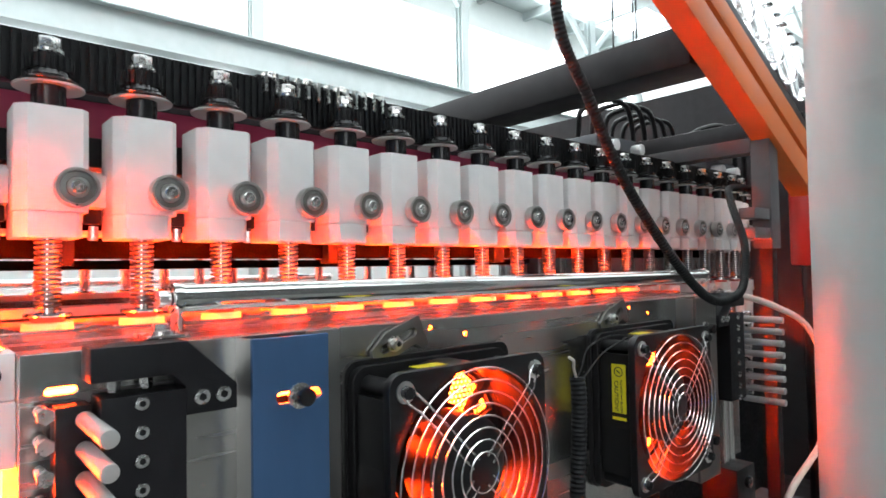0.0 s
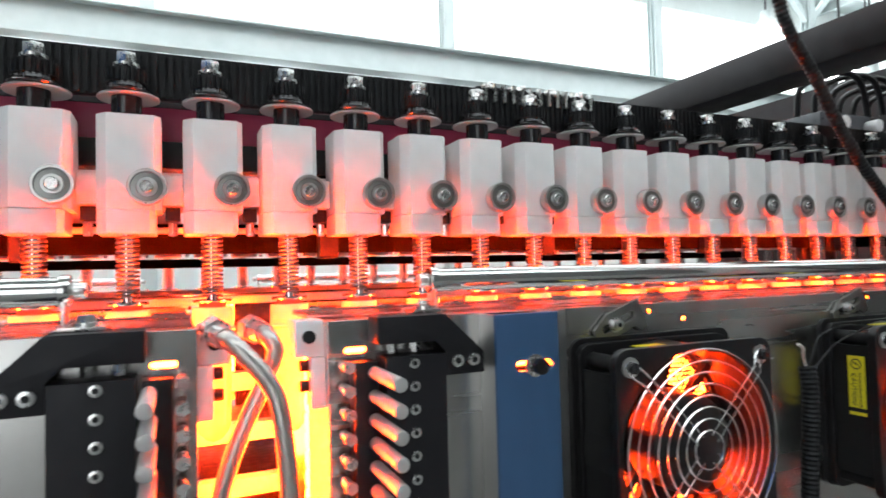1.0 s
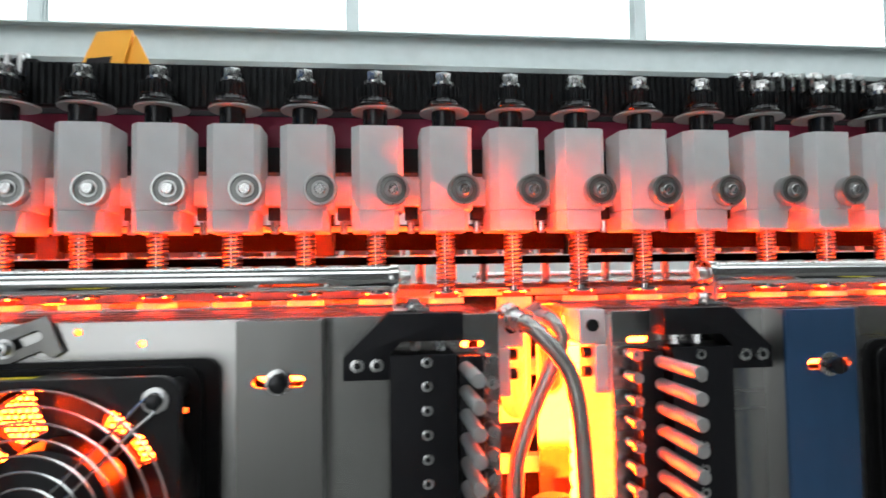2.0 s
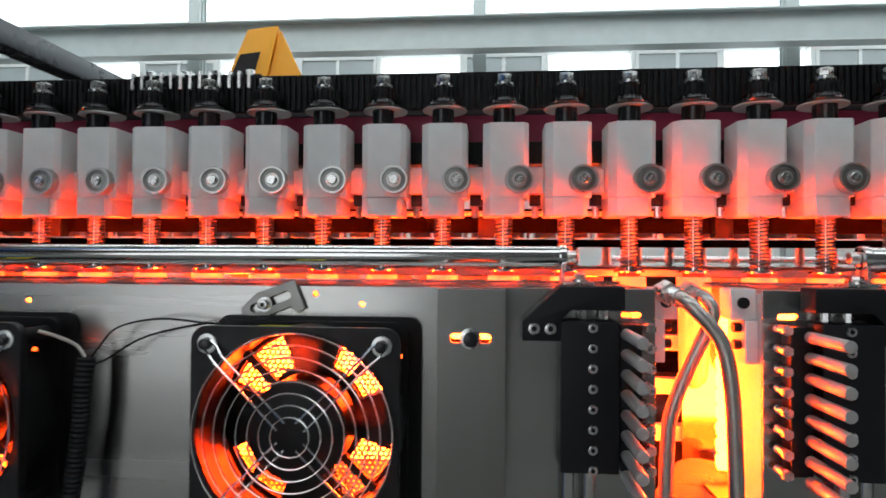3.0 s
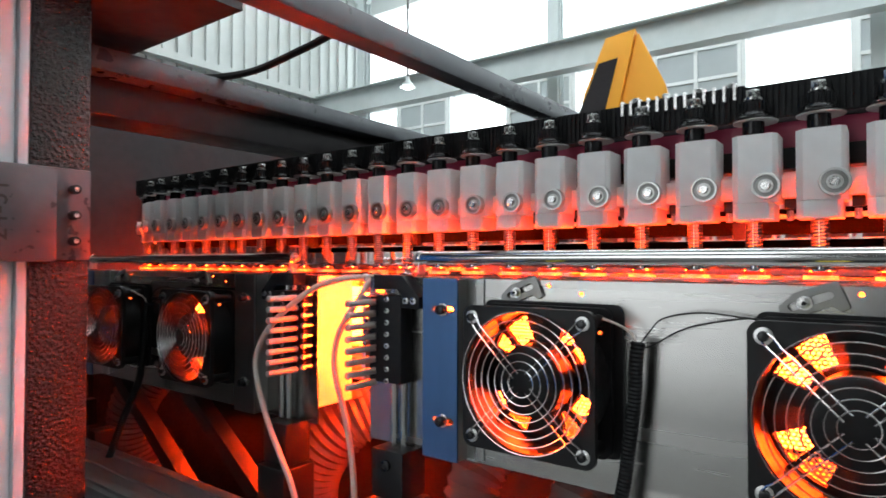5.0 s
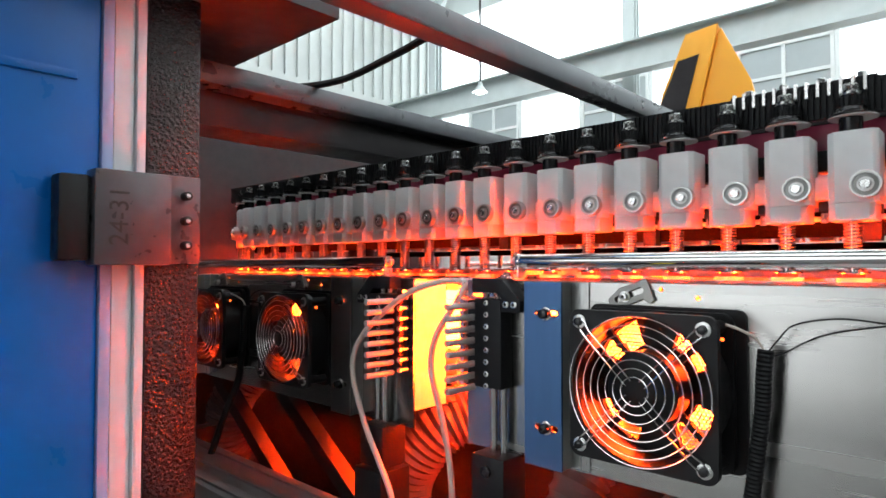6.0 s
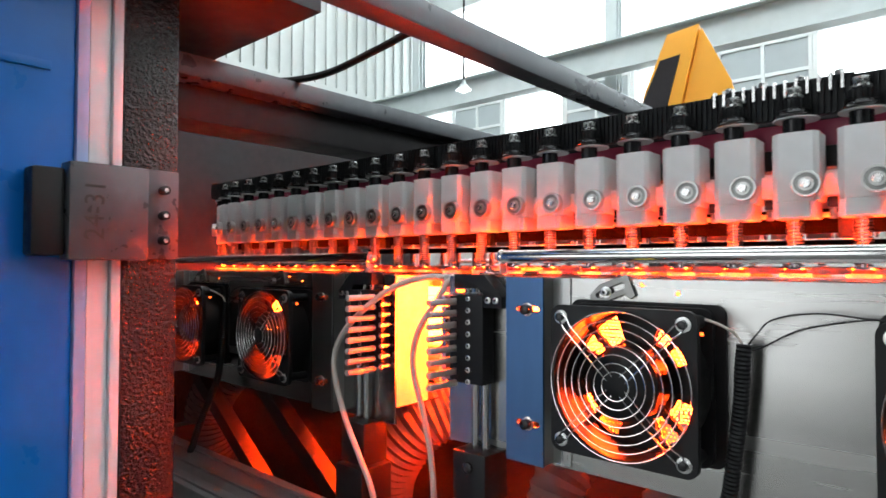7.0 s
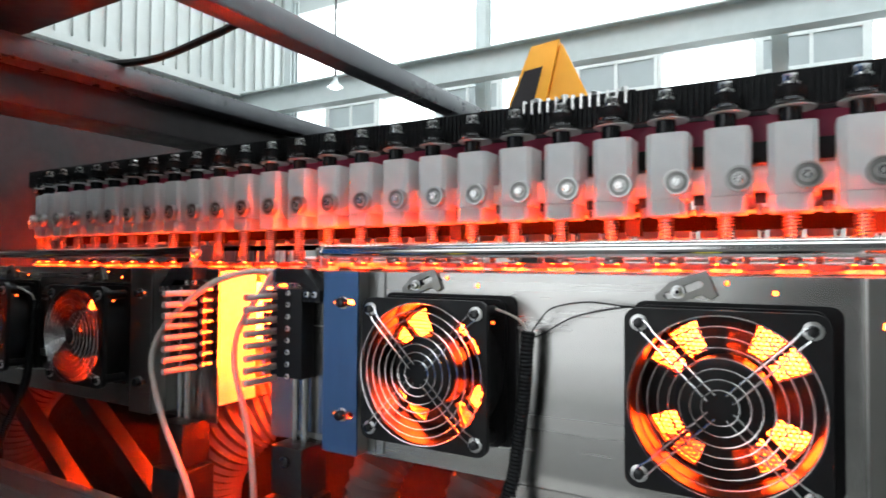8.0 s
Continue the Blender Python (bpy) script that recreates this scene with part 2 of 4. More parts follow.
def prism(bm, poly, y0, y1, bevel=0.0):
    """Extrude an outline in x, z from y0 to y1."""
    a = [bm.verts.new((x, y0, z)) for x, z in poly]
    f = bm.faces.new(a)
    r = bmesh.ops.extrude_face_region(bm, geom=[f])
    vs = [v for v in r["geom"] if isinstance(v, bmesh.types.BMVert)]
    bmesh.ops.translate(bm, verts=vs, vec=(0, y1 - y0, 0))
    bmesh.ops.recalc_face_normals(bm, faces=bm.faces)
    if bevel:
        bmesh.ops.bevel(bm, geom=list({e for v in a + vs for e in v.link_edges}), offset=bevel, segments=2, affect="EDGES", profile=0.6)
    return bm


def upright_prism(poly, z0, z1, bevel=0.0):
    """Extrude an outline in x, y from z0 to z1."""
    bm = prism(bm_new(), poly, 0.0, z1 - z0, bevel)
    for v in bm.verts:
        v.co = (v.co.x, v.co.z, z0 + v.co.y)
    bmesh.ops.recalc_face_normals(bm, faces=bm.faces)
    return bm


def plate(outline, holes, y, thick, bevel=0.0004):
    """A sheet in x, z with holes right through it, from y to y + thick; a bmesh."""
    cu = bpy.data.curves.new("outline", "CURVE")
    cu.dimensions, cu.fill_mode, cu.extrude, cu.bevel_depth = "2D", "BOTH", thick / 2, bevel
    for loop in (outline, *holes):
        sp = cu.splines.new("POLY")
        sp.points.add(len(loop) - 1)
        for pt, (x, z) in zip(sp.points, loop):
            pt.co = (x, z, 0, 1)
        sp.use_cyclic_u = True
    ob = bpy.data.objects.new("outline", cu)
    scene.collection.objects.link(ob)
    dg = bpy.context.evaluated_depsgraph_get()
    me = bpy.data.meshes.new_from_object(ob.evaluated_get(dg))
    bm = bm_new()
    bm.from_mesh(me)
    bm.transform(Matrix.Translation((0, y + thick / 2, 0)) @ Matrix.Rotation(radians(90), 4, "X"))
    bpy.data.objects.remove(ob)
    bpy.data.curves.remove(cu)
    bpy.data.meshes.remove(me)
    return bm


def circle(x, z, r, n=24):
    return [(x + r * math.cos(2 * math.pi * k / n), z + r * math.sin(2 * math.pi * k / n)) for k in range(n)]


def slot(x, z, w, h, n=8, turn=0.0):
    """A rounded slot."""
    out = []
    for sx, a0 in ((1, -90), (-1, 90)):
        for k in range(n + 1):
            a = radians(a0 + 180 * k / n)
            out.append((sx * (w - h) / 2 + h / 2 * math.cos(a), h / 2 * math.sin(a)))
    c, s = math.cos(radians(turn)), math.sin(radians(turn))
    return [(x + c * u - s * v, z + s * u + c * v) for u, v in out]


def rounded(x0, x1, z0, z1, r, n=6):
    out = []
    for cx, cz, a0 in ((x1 - r, z0 + r, -90), (x1 - r, z1 - r, 0), (x0 + r, z1 - r, 90), (x0 + r, z0 + r, 180)):
        for k in range(n + 1):
            a = radians(a0 + 90 * k / n)
            out.append((cx + r * math.cos(a), cz + r * math.sin(a)))
    return out


def sector(x, z, r0, r1, a0, a1, n=8):
    out = [(x + r1 * math.cos(radians(a0 + (a1 - a0) * k / n)), z + r1 * math.sin(radians(a0 + (a1 - a0) * k / n))) for k in range(n + 1)]
    return out + [(x + r0 * math.cos(radians(a1 + (a0 - a1) * k / n)), z + r0 * math.sin(radians(a1 + (a0 - a1) * k / n))) for k in range(n + 1)]


def mesh_of(name, bm, material, angle=35):
    me = bpy.data.meshes.new(name)
    bm.normal_update()
    bm.to_mesh(me)
    bm.free()
    me.materials.append(material)
    return finish(me, angle)


def part(name, bm, material, parent, label="", at=None, kind=""):
    """Link a bmesh, or a mesh already made, as one part."""
    me = bm if isinstance(bm, bpy.types.Mesh) else mesh_of(name, bm, material)
    ob = new(name, me)
    ob.parent = parent
    if at is not None:
        ob.matrix_basis = at
    return tagged(ob, label, kind=kind)


def thing(name, at, label, category, group="", kind=""):
    ob = new(name)
    ob.empty_display_size = 0.02
    ob.matrix_basis = at if isinstance(at, Matrix) else Matrix.Translation(at)
    return tagged(ob, label, category, group, kind)


def solid(name, bm, material, label, category="", group="", kind="", at=None):
    ob = new(name, mesh_of(name, bm, material))
    if at is not None:
        ob.matrix_basis = at
    return tagged(ob, label, category, group, kind)


def words(name, text, size, material, parent, m, label=""):
    cu = bpy.data.curves.new(name, "FONT")
    cu.body, cu.size, cu.extrude = text, size, 0.00015
    cu.align_x, cu.align_y = "CENTER", "CENTER"
    ob = bpy.data.objects.new(name, cu)
    scene.collection.objects.link(ob)
    me = bpy.data.meshes.new_from_object(ob.evaluated_get(bpy.context.evaluated_depsgraph_get()))
    bpy.data.objects.remove(ob)
    bpy.data.curves.remove(cu)
    me.materials.append(material)
    return part(name, me, material, parent, label, m)

# ---- hall ----
D = 0.7346           # spacing of the heater modules
DC = D + 0.021       # the last gap is wider
YC, R = 0.394, 0.266  # middle line and end radius of the carrier loop


HALL_LAMPS = ((6.328, 3.602, 3.111), (6.713, 3.534, 3.026), (6.617, 4.641, 3.988), (8.05, 4.376, 4.05), (-4.195, 4.534, 3.126))


def hall():
    solid("floor", box(bm_new(), -16, 16, -7, 10, -0.1, 0), CONCRETE, "grey concrete workshop floor with stains", kind="structure")
    # back wall: a parapet, a window band and a daylight band
    bm = bm_new()
    box(bm, -16, 16, 9.0, 9.2, 0, 3.35)
    box(bm, -16, 16, 9.0, 9.2, 4.45, 4.75)
    box(bm, -16, 16, 9.0, 9.2, 6.5, 7.2)
    for i in range(-5, 6):
        box(bm, 2.6 * i - 0.43, 2.6 * i - 0.37, 9.0, 9.2, 3.35, 4.45)
        box(bm, 2.6 * i + 0.87, 2.6 * i + 0.93, 9.0, 9.2, 3.35, 4.45)
    solid("wall_back", bm, WALL, "white painted hall wall with a band of openings and windows", kind="structure")
    for i in range(-4, 5):
        x0, x1 = 2.6 * i - 0.37, 2.6 * i + 0.87
        win = thing("window", (0, 0, 0), "white framed workshop window with four grey panes", "window", "hall windows")
        xm = (x0 + x1) / 2
        for a, b in ((x0, x0 + 0.05), (x1 - 0.05, x1), (xm - 0.025, xm + 0.025)):
            part("window_post", box(bm_new(), a + 0.001, b - 0.001, 8.98, 9.06, 3.36, 4.44), WALL, win)
        for a in (3.36, 3.92, 4.38):
            for b, c in ((x0 + 0.05, xm - 0.025), (xm + 0.025, x1 - 0.05)):
                part("window_bar", box(bm_new(), b, c, 8.99, 9.05, a, a + 0.05), WALL, win)
        for z0, z1 in ((3.41, 3.92), (3.97, 4.38)):
            for b, c in ((x0 + 0.05, xm - 0.025), (xm + 0.025, x1 - 0.05)):
                part("pane", box(bm_new(), b, c, 9.01, 9.02, z0, z1), PANE, win)
    solid("daylight_backdrop", box(bm_new(), -40, 40, 11.0, 11.05, -0.5, 8.6), glow("daylight", (0.93, 0.98, 1.0), 1.9), "bright overcast daylight outside the hall", kind="structure")
    # unseen front wall; its opening and glowing sheet are added to brighten the panels
    bm = bm_new()
    box(bm, -16, -5.0, -7.2, -7.0, 0, 7.2)
    box(bm, -0.9, 16, -7.2, -7.0, 0, 7.2)
    box(bm, -5.0, -0.9, -7.2, -7.0, 4.2, 7.2)
    solid("wall_front", bm, FRONT_WALL, "unseen grey painted hall wall with an added opening", kind="structure")
    solid("yard_backdrop", box(bm_new(), -14, 8, -9.05, -9.0, -0.5, 8), glow("yard_daylight", (0.95, 0.98, 1.0), 1.25), "added glowing sheet behind the front wall opening", kind="structure")
    solid("wall_end", box(bm_new(), 16, 16.2, -7, 9.2, 0, 7.2), WALL, "white painted hall end wall", kind="structure")
    # left wall in corrugated sheet
    bm = bm_new()
    box(bm, -9.3, -9.2, -7, 9.0, 0, 7.2)
    for k in range(64):
        box(bm, -9.2, -9.15, -7 + 0.25 * k, -6.9 + 0.25 * k, 0, 7.2)
    for z in (2.6, 4.4):
        box(bm, -9.15, -9.0, -7, 9.0, z, z + 0.12)
    solid("wall_left", bm, SHEET_WALL, "white corrugated sheet wall with rails across", kind="structure")
    # roof: sheets between strips that let the daylight in
    bm = bm_new()
    for y0, y1 in ((-7, -5.0), (-2.2, 1.4), (2.6, 3.6), (6.4, 7.0), (8.4, 9.2)):
        box(bm, -16, 16, y0, y1, 7.2, 7.3)
    for k in range(22):
        box(bm, -16 + 1.5 * k, -15.9 + 1.5 * k, -7, 9.2, 7.02, 7.2)
    solid("ceiling", bm, GREEN_STEEL, "pale sheet roof with skylight strips on steel purlins", kind="structure")
    solid("sky_backdrop", box(bm_new(), -40, 40, -30, 34, 8.6, 8.65), glow("roof_daylight", (0.93, 0.98, 1.0), 1.7), "bright overcast sky above the skylights", kind="structure")
    for x in (-8.2, -4.15, -0.1, 4.0, 8.1, 12.2):
        col = thing("steel_column", (x, 8.0, 0), "pale green steel column of the hall with a bracket", "column", "hall columns")
        bm = bm_new()
        box(bm, -0.09, 0.09, -0.01, 0.01, 0, 7.0)
        part("web", bm, GREEN_STEEL, col)
        for y in (-0.09, 0.09):
            part("flange", box(bm_new(), -0.09, 0.09, y - 0.008, y + 0.008, 0, 7.0), GREEN_STEEL, col)
        part("bracket", prism(bm_new(), [(0.09, 6.2), (0.9, 7.0), (0.75, 7.0), (0.09, 6.35)], -0.05, 0.05), GREEN_STEEL, col)
        part("bracket", prism(bm_new(), [(-0.09, 6.2), (-0.9, 7.0), (-0.75, 7.0), (-0.09, 6.35)], -0.05, 0.05), GREEN_STEEL, col)
    rail = thing("crane_beam", (0, 7.6, 0), "pale green crane runway beam along the hall", "beam")
    part("web", box(bm_new(), -16, 16, -0.012, 0.012, 4.02, 4.42), GREEN_STEEL, rail)
    for z in (4.0, 4.42):
        part("flange", box(bm_new(), -16, 16, -0.12, 0.12, z, z + 0.025), GREEN_STEEL, rail)
    for y in (-1.0, 2.0, 4.6):
        t = thing("roof_truss", (0, y, 0), "pale steel roof truss with diagonal bars", "truss", "roof trusses")
        part("chord", box(bm_new(), -16, 16, -0.06, 0.06, 6.2, 6.32), GREEN_STEEL, t)
        for k in range(16):
            part("diagonal", tube(bm_new(), [(-16 + 2 * k, 0, 6.25), (-15 + 2 * k, 0, 7.0), (-14 + 2 * k, 0, 6.25)], 0.035, 6), GREEN_STEEL, t)
    for x, y, z in HALL_LAMPS:
        la = thing("hall_lamp", (x, y, z), "round white high bay lamp hanging from the roof", "lamp", "hall lamps")
        size = Matrix.Scale(0.45 if x < 0 else 1.0, 4)
        part("shade", lathe(bm_new(), [(0.05, 0.25), (0.06, 0.16), (0.2, 0.0), (0.19, 0.0), (0.05, 0.14)], size), GREEN_STEEL, la)
        part("bulb", lathe(bm_new(), [(0.01, -0.06), (0.1, -0.02), (0.12, 0.04), (0.05, 0.1)], size, 12), TUBE_LIGHT, la)
        part("cord", tube(bm_new(), [(0, 0, 0.24 * size[2][2]), (0, 0, 7.19 - z)], 0.012, 6), BLACK, la)
    # orange housing that stands behind the machine
    h = thing("orange_housing", pose(-2.3, 6.0, 0, 0, 0, 12), "bright orange leaning steel housing with a dark side window", "machine")
    bm = prism(bm_new(), [(-0.62, 2.2), (-0.22, 2.2), (-0.03, 3.05), (0.11, 3.69), (-0.20, 3.63), (-0.43, 3.05)], -0.25, 0.2, 0.012)
    part("housing", bm, ORANGE, h)
    part("rear_housing", prism(bm_new(), [(-0.21, 2.2), (0.56, 2.2), (0.40, 3.08), (0.13, 3.66), (0.105, 3.62), (-0.02, 3.05)], -0.20, 0.22, 0.012), ORANGE, h)
    part("side_window", prism(bm_new(), [(-0.50, 2.80), (-0.22, 2.80), (-0.07, 3.40), (-0.27, 3.36)], -0.262, -0.252), DARK_STEEL, h, "dark flush window")
    part("foot", box(bm_new(), -0.4, 0.4, -0.22, 0.22, 0, 2.22), DARK_STEEL, h)


hall()

# ---- machine frame ----


def frame_beam(name, x0, x1, y0, y1, z0, z1, material, label):
    return solid(name, box(bm_new(), x0, x1, y0, y1, z0, z1, 0.004), material, label, "beam", "machine frame beams")


def machine_frame():
    frame_beam("frame_beam", -2.0, 2.0, 0.465, 0.525, 1.436, 1.496, DARK_STEEL, "dark painted square steel tube along the machine")
    for x0, x1, y0 in ((-0.488, -0.456, -0.62), (-0.851, -0.809, -0.62), (0.93, 1.00, 0.033), (1.5, 1.58, 0.1)):
        frame_beam("cross_beam", x0, x1, y0, 1.3, 1.499, 1.548 if x0 > 0 else 1.530, DARK_STEEL if x0 > 0 else BEAM, "grey square steel tube across the machine")
    frame_beam("cross_beam", -0.94, -0.8515, -0.62, 1.3, 1.45, 1.5295, DARK_STEEL, "grey square steel tube across the machine")
    solid("roof_plate", box(bm_new(), -1.9, -0.62, -1.2, -0.05, 1.556, 1.575), DARK_STEEL, "dark steel plate over the machine bay", "plate")
    solid("end_plate", box(bm_new(), -1.75, -1.72, -0.15, 1.25, 0.3, 1.64), DARK_STEEL, "dark steel end plate of the machine bay", "plate")
    solid("back_beam", box(bm_new(), -1.9, 1.9, 1.20, 1.28, 1.44, 1.5, 0.004), FRAME_PAINT, "dark painted tube at the back of the machine", "beam")
    for x in (-1.85, 1.95):
        for y in (0.495, 1.24):
            solid("frame_post", box(bm_new(), x - 0.04, x + 0.04, y - 0.04, y + 0.04, 0, 1.435, 0.004), FRAME_PAINT, "dark painted square steel post", "post", "machine posts")
    solid("end_plate", box(bm_new(), 1.98, 2.01, -0.2, 1.3, 0.3, 1.78), DARK_STEEL, "dark steel end plate of the machine bay", "plate")
    # added to close the view; its near-black colour stands for shade
    bm = bm_new()
    box(bm, -1.7, 1.7, 0.24, 0.55, 0.745, 1.085, 0.004)
    solid("lower_housing", bm, RUBBER, "housing between the two heater rows, near-black for the shade there", "housing")
    # two panels out of view, added to keep front light off both ends
    solid("bay_wall_left", box(bm_new(), -2.2, -0.80, -0.44, -0.40, 0, 1.55), DARK_STEEL, "unseen dark panel added to block light beside the bay", kind="structure")
    solid("bay_wall_right", box(bm_new(), 1.45, 2.2, -0.44, -0.40, 0, 1.55), DARK_STEEL, "unseen dark panel added to block light beside the bay", kind="structure")
    # bed under the heaters
    solid("machine_bed", box(bm_new(), -1.9, 1.9, 0.0, 1.1, 0.70, 0.74, 0.004), DARK_STEEL, "dark steel bed plate under the heaters", "plate")
    pr = thing("aluminium_profile", (0, 0, 0), "grooved aluminium profile along the machine bed", "profile")
    part("beam", box(bm_new(), -1.9, 1.9, -0.13, -0.03, 0.90, 0.955, 0.003), ALU, pr)
    for y in (-0.115, -0.08, -0.045):
        part("ridge", box(bm_new(), -1.9, 1.9, y - 0.007, y + 0.007, 0.9552, 0.959, 0.001), ALU, pr)
    for x in (-1.3, 0, 1.3):
        solid("bed_leg", box(bm_new(), x - 0.05, x + 0.05, 0.4, 0.5, 0, 0.699), DARK_STEEL, "dark steel leg under the machine bed", "leg", "bed legs")
        solid("profile_leg", box(bm_new(), x - 0.03, x + 0.03, -0.12, -0.04, 0, 0.899), DARK_STEEL, "dark steel leg under the aluminium profile", "leg", "profile legs")


machine_frame()

# ---- guide rails, belt and plates along the chain ----


def belt_and_guides():
    x0, x1 = -1.25, 1.32
    for side, y, s in (("near", 0.1395, 1), ("far", 2 * YC - 0.1395, -1)):
        b = thing("toothed_belt", (0, y, 0), "black ribbed rubber belt standing on edge behind the gears", "belt", "drive belts")
        bm = bm_new()
        box(bm, x0, x1, s * 0.002, s * 0.006, 1.384, 1.4165)
        k, x = 0, x0
        while x < x1:
            box(bm, x, x + 0.0026, -s * 0.001, s * 0.0021, 1.3845, 1.4156)
            x += 0.0052
        part("ribs", bm, RUBBER, b, kind="stuff")
        part("backing_bar", box(bm_new(), x0, x1, s * 0.0065, s * 0.02, 1.3865, 1.4125, 0.001), DARK_STEEL, b)
        if s < 0:
            continue
        for cx in (0.513, -0.158):
            c = part("belt_clamp", box(bm_new(), cx - 0.062, cx + 0.062, 0.004, 0.018, 1.4168, 1.4195, 0.0008), BLACK, b)
            for k in range(13):
                part("tooth", box(bm_new(), cx - 0.058 + 0.0092 * k, cx - 0.0555 + 0.0092 * k, -0.0025, 0.0038, 1.405, 1.4205), ZINC, c, "bright steel comb tooth")
            for k in range(4):
                part("bolt", cyl(bm_new(), (cx - 0.046 + 0.0320 * k, 0.010, 1.4222), "z", 0.0042, 0.0052, 6, bevel=0.0008), ZINC, c)
    # plates between the two runs
    g = thing("guide_plate", (0, 0, 0), "guide plates behind the carriers, the upper one tinted as red-lit", "guide")
    part("upper_plate", box(bm_new(), -1.25, 1.28, 0.166, 0.172, 1.340, 1.3838), RED_LIT, g, "dark plate with red lamp light in its colour")
    part("black_bar", box(bm_new(), -1.25, 1.28, 0.159, 0.1655, 1.338, 1.358, 0.001), BLACK, g)
    part("bearing_rail", box(bm_new(), -1.25, 1.28, 0.159, 0.165, 1.306, 1.335, 0.001), BLOCK, g, "pale aluminium rail")
    part("lower_rail", box(bm_new(), -1.25, 1.28, 0.159, 0.172, 1.291, 1.295, 0.001), BLOCK, g, "pale aluminium strip")
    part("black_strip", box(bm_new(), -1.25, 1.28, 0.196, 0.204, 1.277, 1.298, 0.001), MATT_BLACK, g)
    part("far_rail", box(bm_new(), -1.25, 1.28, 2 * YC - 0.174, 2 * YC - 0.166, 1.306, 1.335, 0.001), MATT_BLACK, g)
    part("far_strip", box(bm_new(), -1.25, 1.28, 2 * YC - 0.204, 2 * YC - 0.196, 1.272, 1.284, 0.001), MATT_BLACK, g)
    for i in range(12):
        x = -1.2 + 0.2183 * i
        part("hanger", box(bm_new(), x - 0.008, x + 0.008, 0.186, 0.2, 1.272, 1.384), DARK_STEEL, g)
        part("cross_tie", box(bm_new(), x - 0.01, x + 0.01, 0.2135, 2 * YC - 0.2, 1.362, 1.38), DARK_STEEL, g)
    # added out of sight to keep lamp light off the beams above
    part("cover_plate", box(bm_new(), -1.25, 1.28, 0.176, 2 * YC - 0.176, 1.3845, 1.3875), BLACK, g, "unseen flat black plate added to block lamp light")
    for s, y in ((1, 0.204), (-1, 2 * YC - 0.204)):
        part("cooling_channel", box(bm_new(), -1.25, 1.28, min(y, y + s * 0.03), max(y, y + s * 0.03), 1.236, 1.2425, 0.001), BLOCK, g, "pale aluminium cooling channel")


belt_and_guides()

# ---- heater modules ----
XL, XR, XM = -0.451, 0.218, -0.1165


def screw(parent, x, y, z, r=0.003, h=0.002, socket=True, material=None, name="screw"):
    bm = bm_new()
    cyl(bm, (0, -h / 2, 0), "y", r, h, 14, bevel=r * 0.15)
    ob = part(name, bm, material or ZINC, parent, at=Matrix.Translation((x, y, z)))
    if socket:
        part("socket", cyl(bm_new(), (0, -h - 0.0001, 0), "y", r * 0.5, 0.0003, 6), BLACK, ob)
    return ob


def fan_windows(x):
    return [sector(x, 1.1475, 0.0345, 0.0565, a - 23, a + 23) for a in (45, 135, 225, 315)]


def honeycomb():
    """A screen of hexagonal cells behind the fan openings."""
    verts, faces = [], []
    p, w = 0.0036, 0.00095
    n = 18
    for j in range(-n, n + 1):
        for i in range(-n, n + 1):
            x, z = p * (i + 0.5 * (j & 1)), p * 0.866 * j
            if not 0.03 < math.hypot(x, z) < 0.058:
                continue
            k0 = len(verts)
            for r in (p / math.sqrt(3) * 1.01, p / math.sqrt(3) - w):
                for k in range(6):
                    a = radians(30 + 60 * k)
                    verts.append((x + r * math.cos(a), 0.0, z + r * math.sin(a)))
            for k in range(6):
                faces.append((k0 + k, k0 + (k + 1) % 6, k0 + 6 + (k + 1) % 6, k0 + 6 + k))
    me = bpy.data.meshes.new("honeycomb_screen")
    me.from_pydata(verts, [], faces)
    me.materials.append(STEEL)
    return me


def hook_plate(x, flip, y0, y1):
    """Outline of the black clamp, mirrored for the other end."""
    pts = [(0.1346, 1.2015), (0.1346, 1.2132), (0.1575, 1.2350), (0.1962, 1.2350), (0.1962, 1.2205), (0.1640, 1.2205), (0.1580, 1.2145), (0.1580, 1.2015)]
    return [(2 * XM - a if flip else a, b) for a, b in pts]


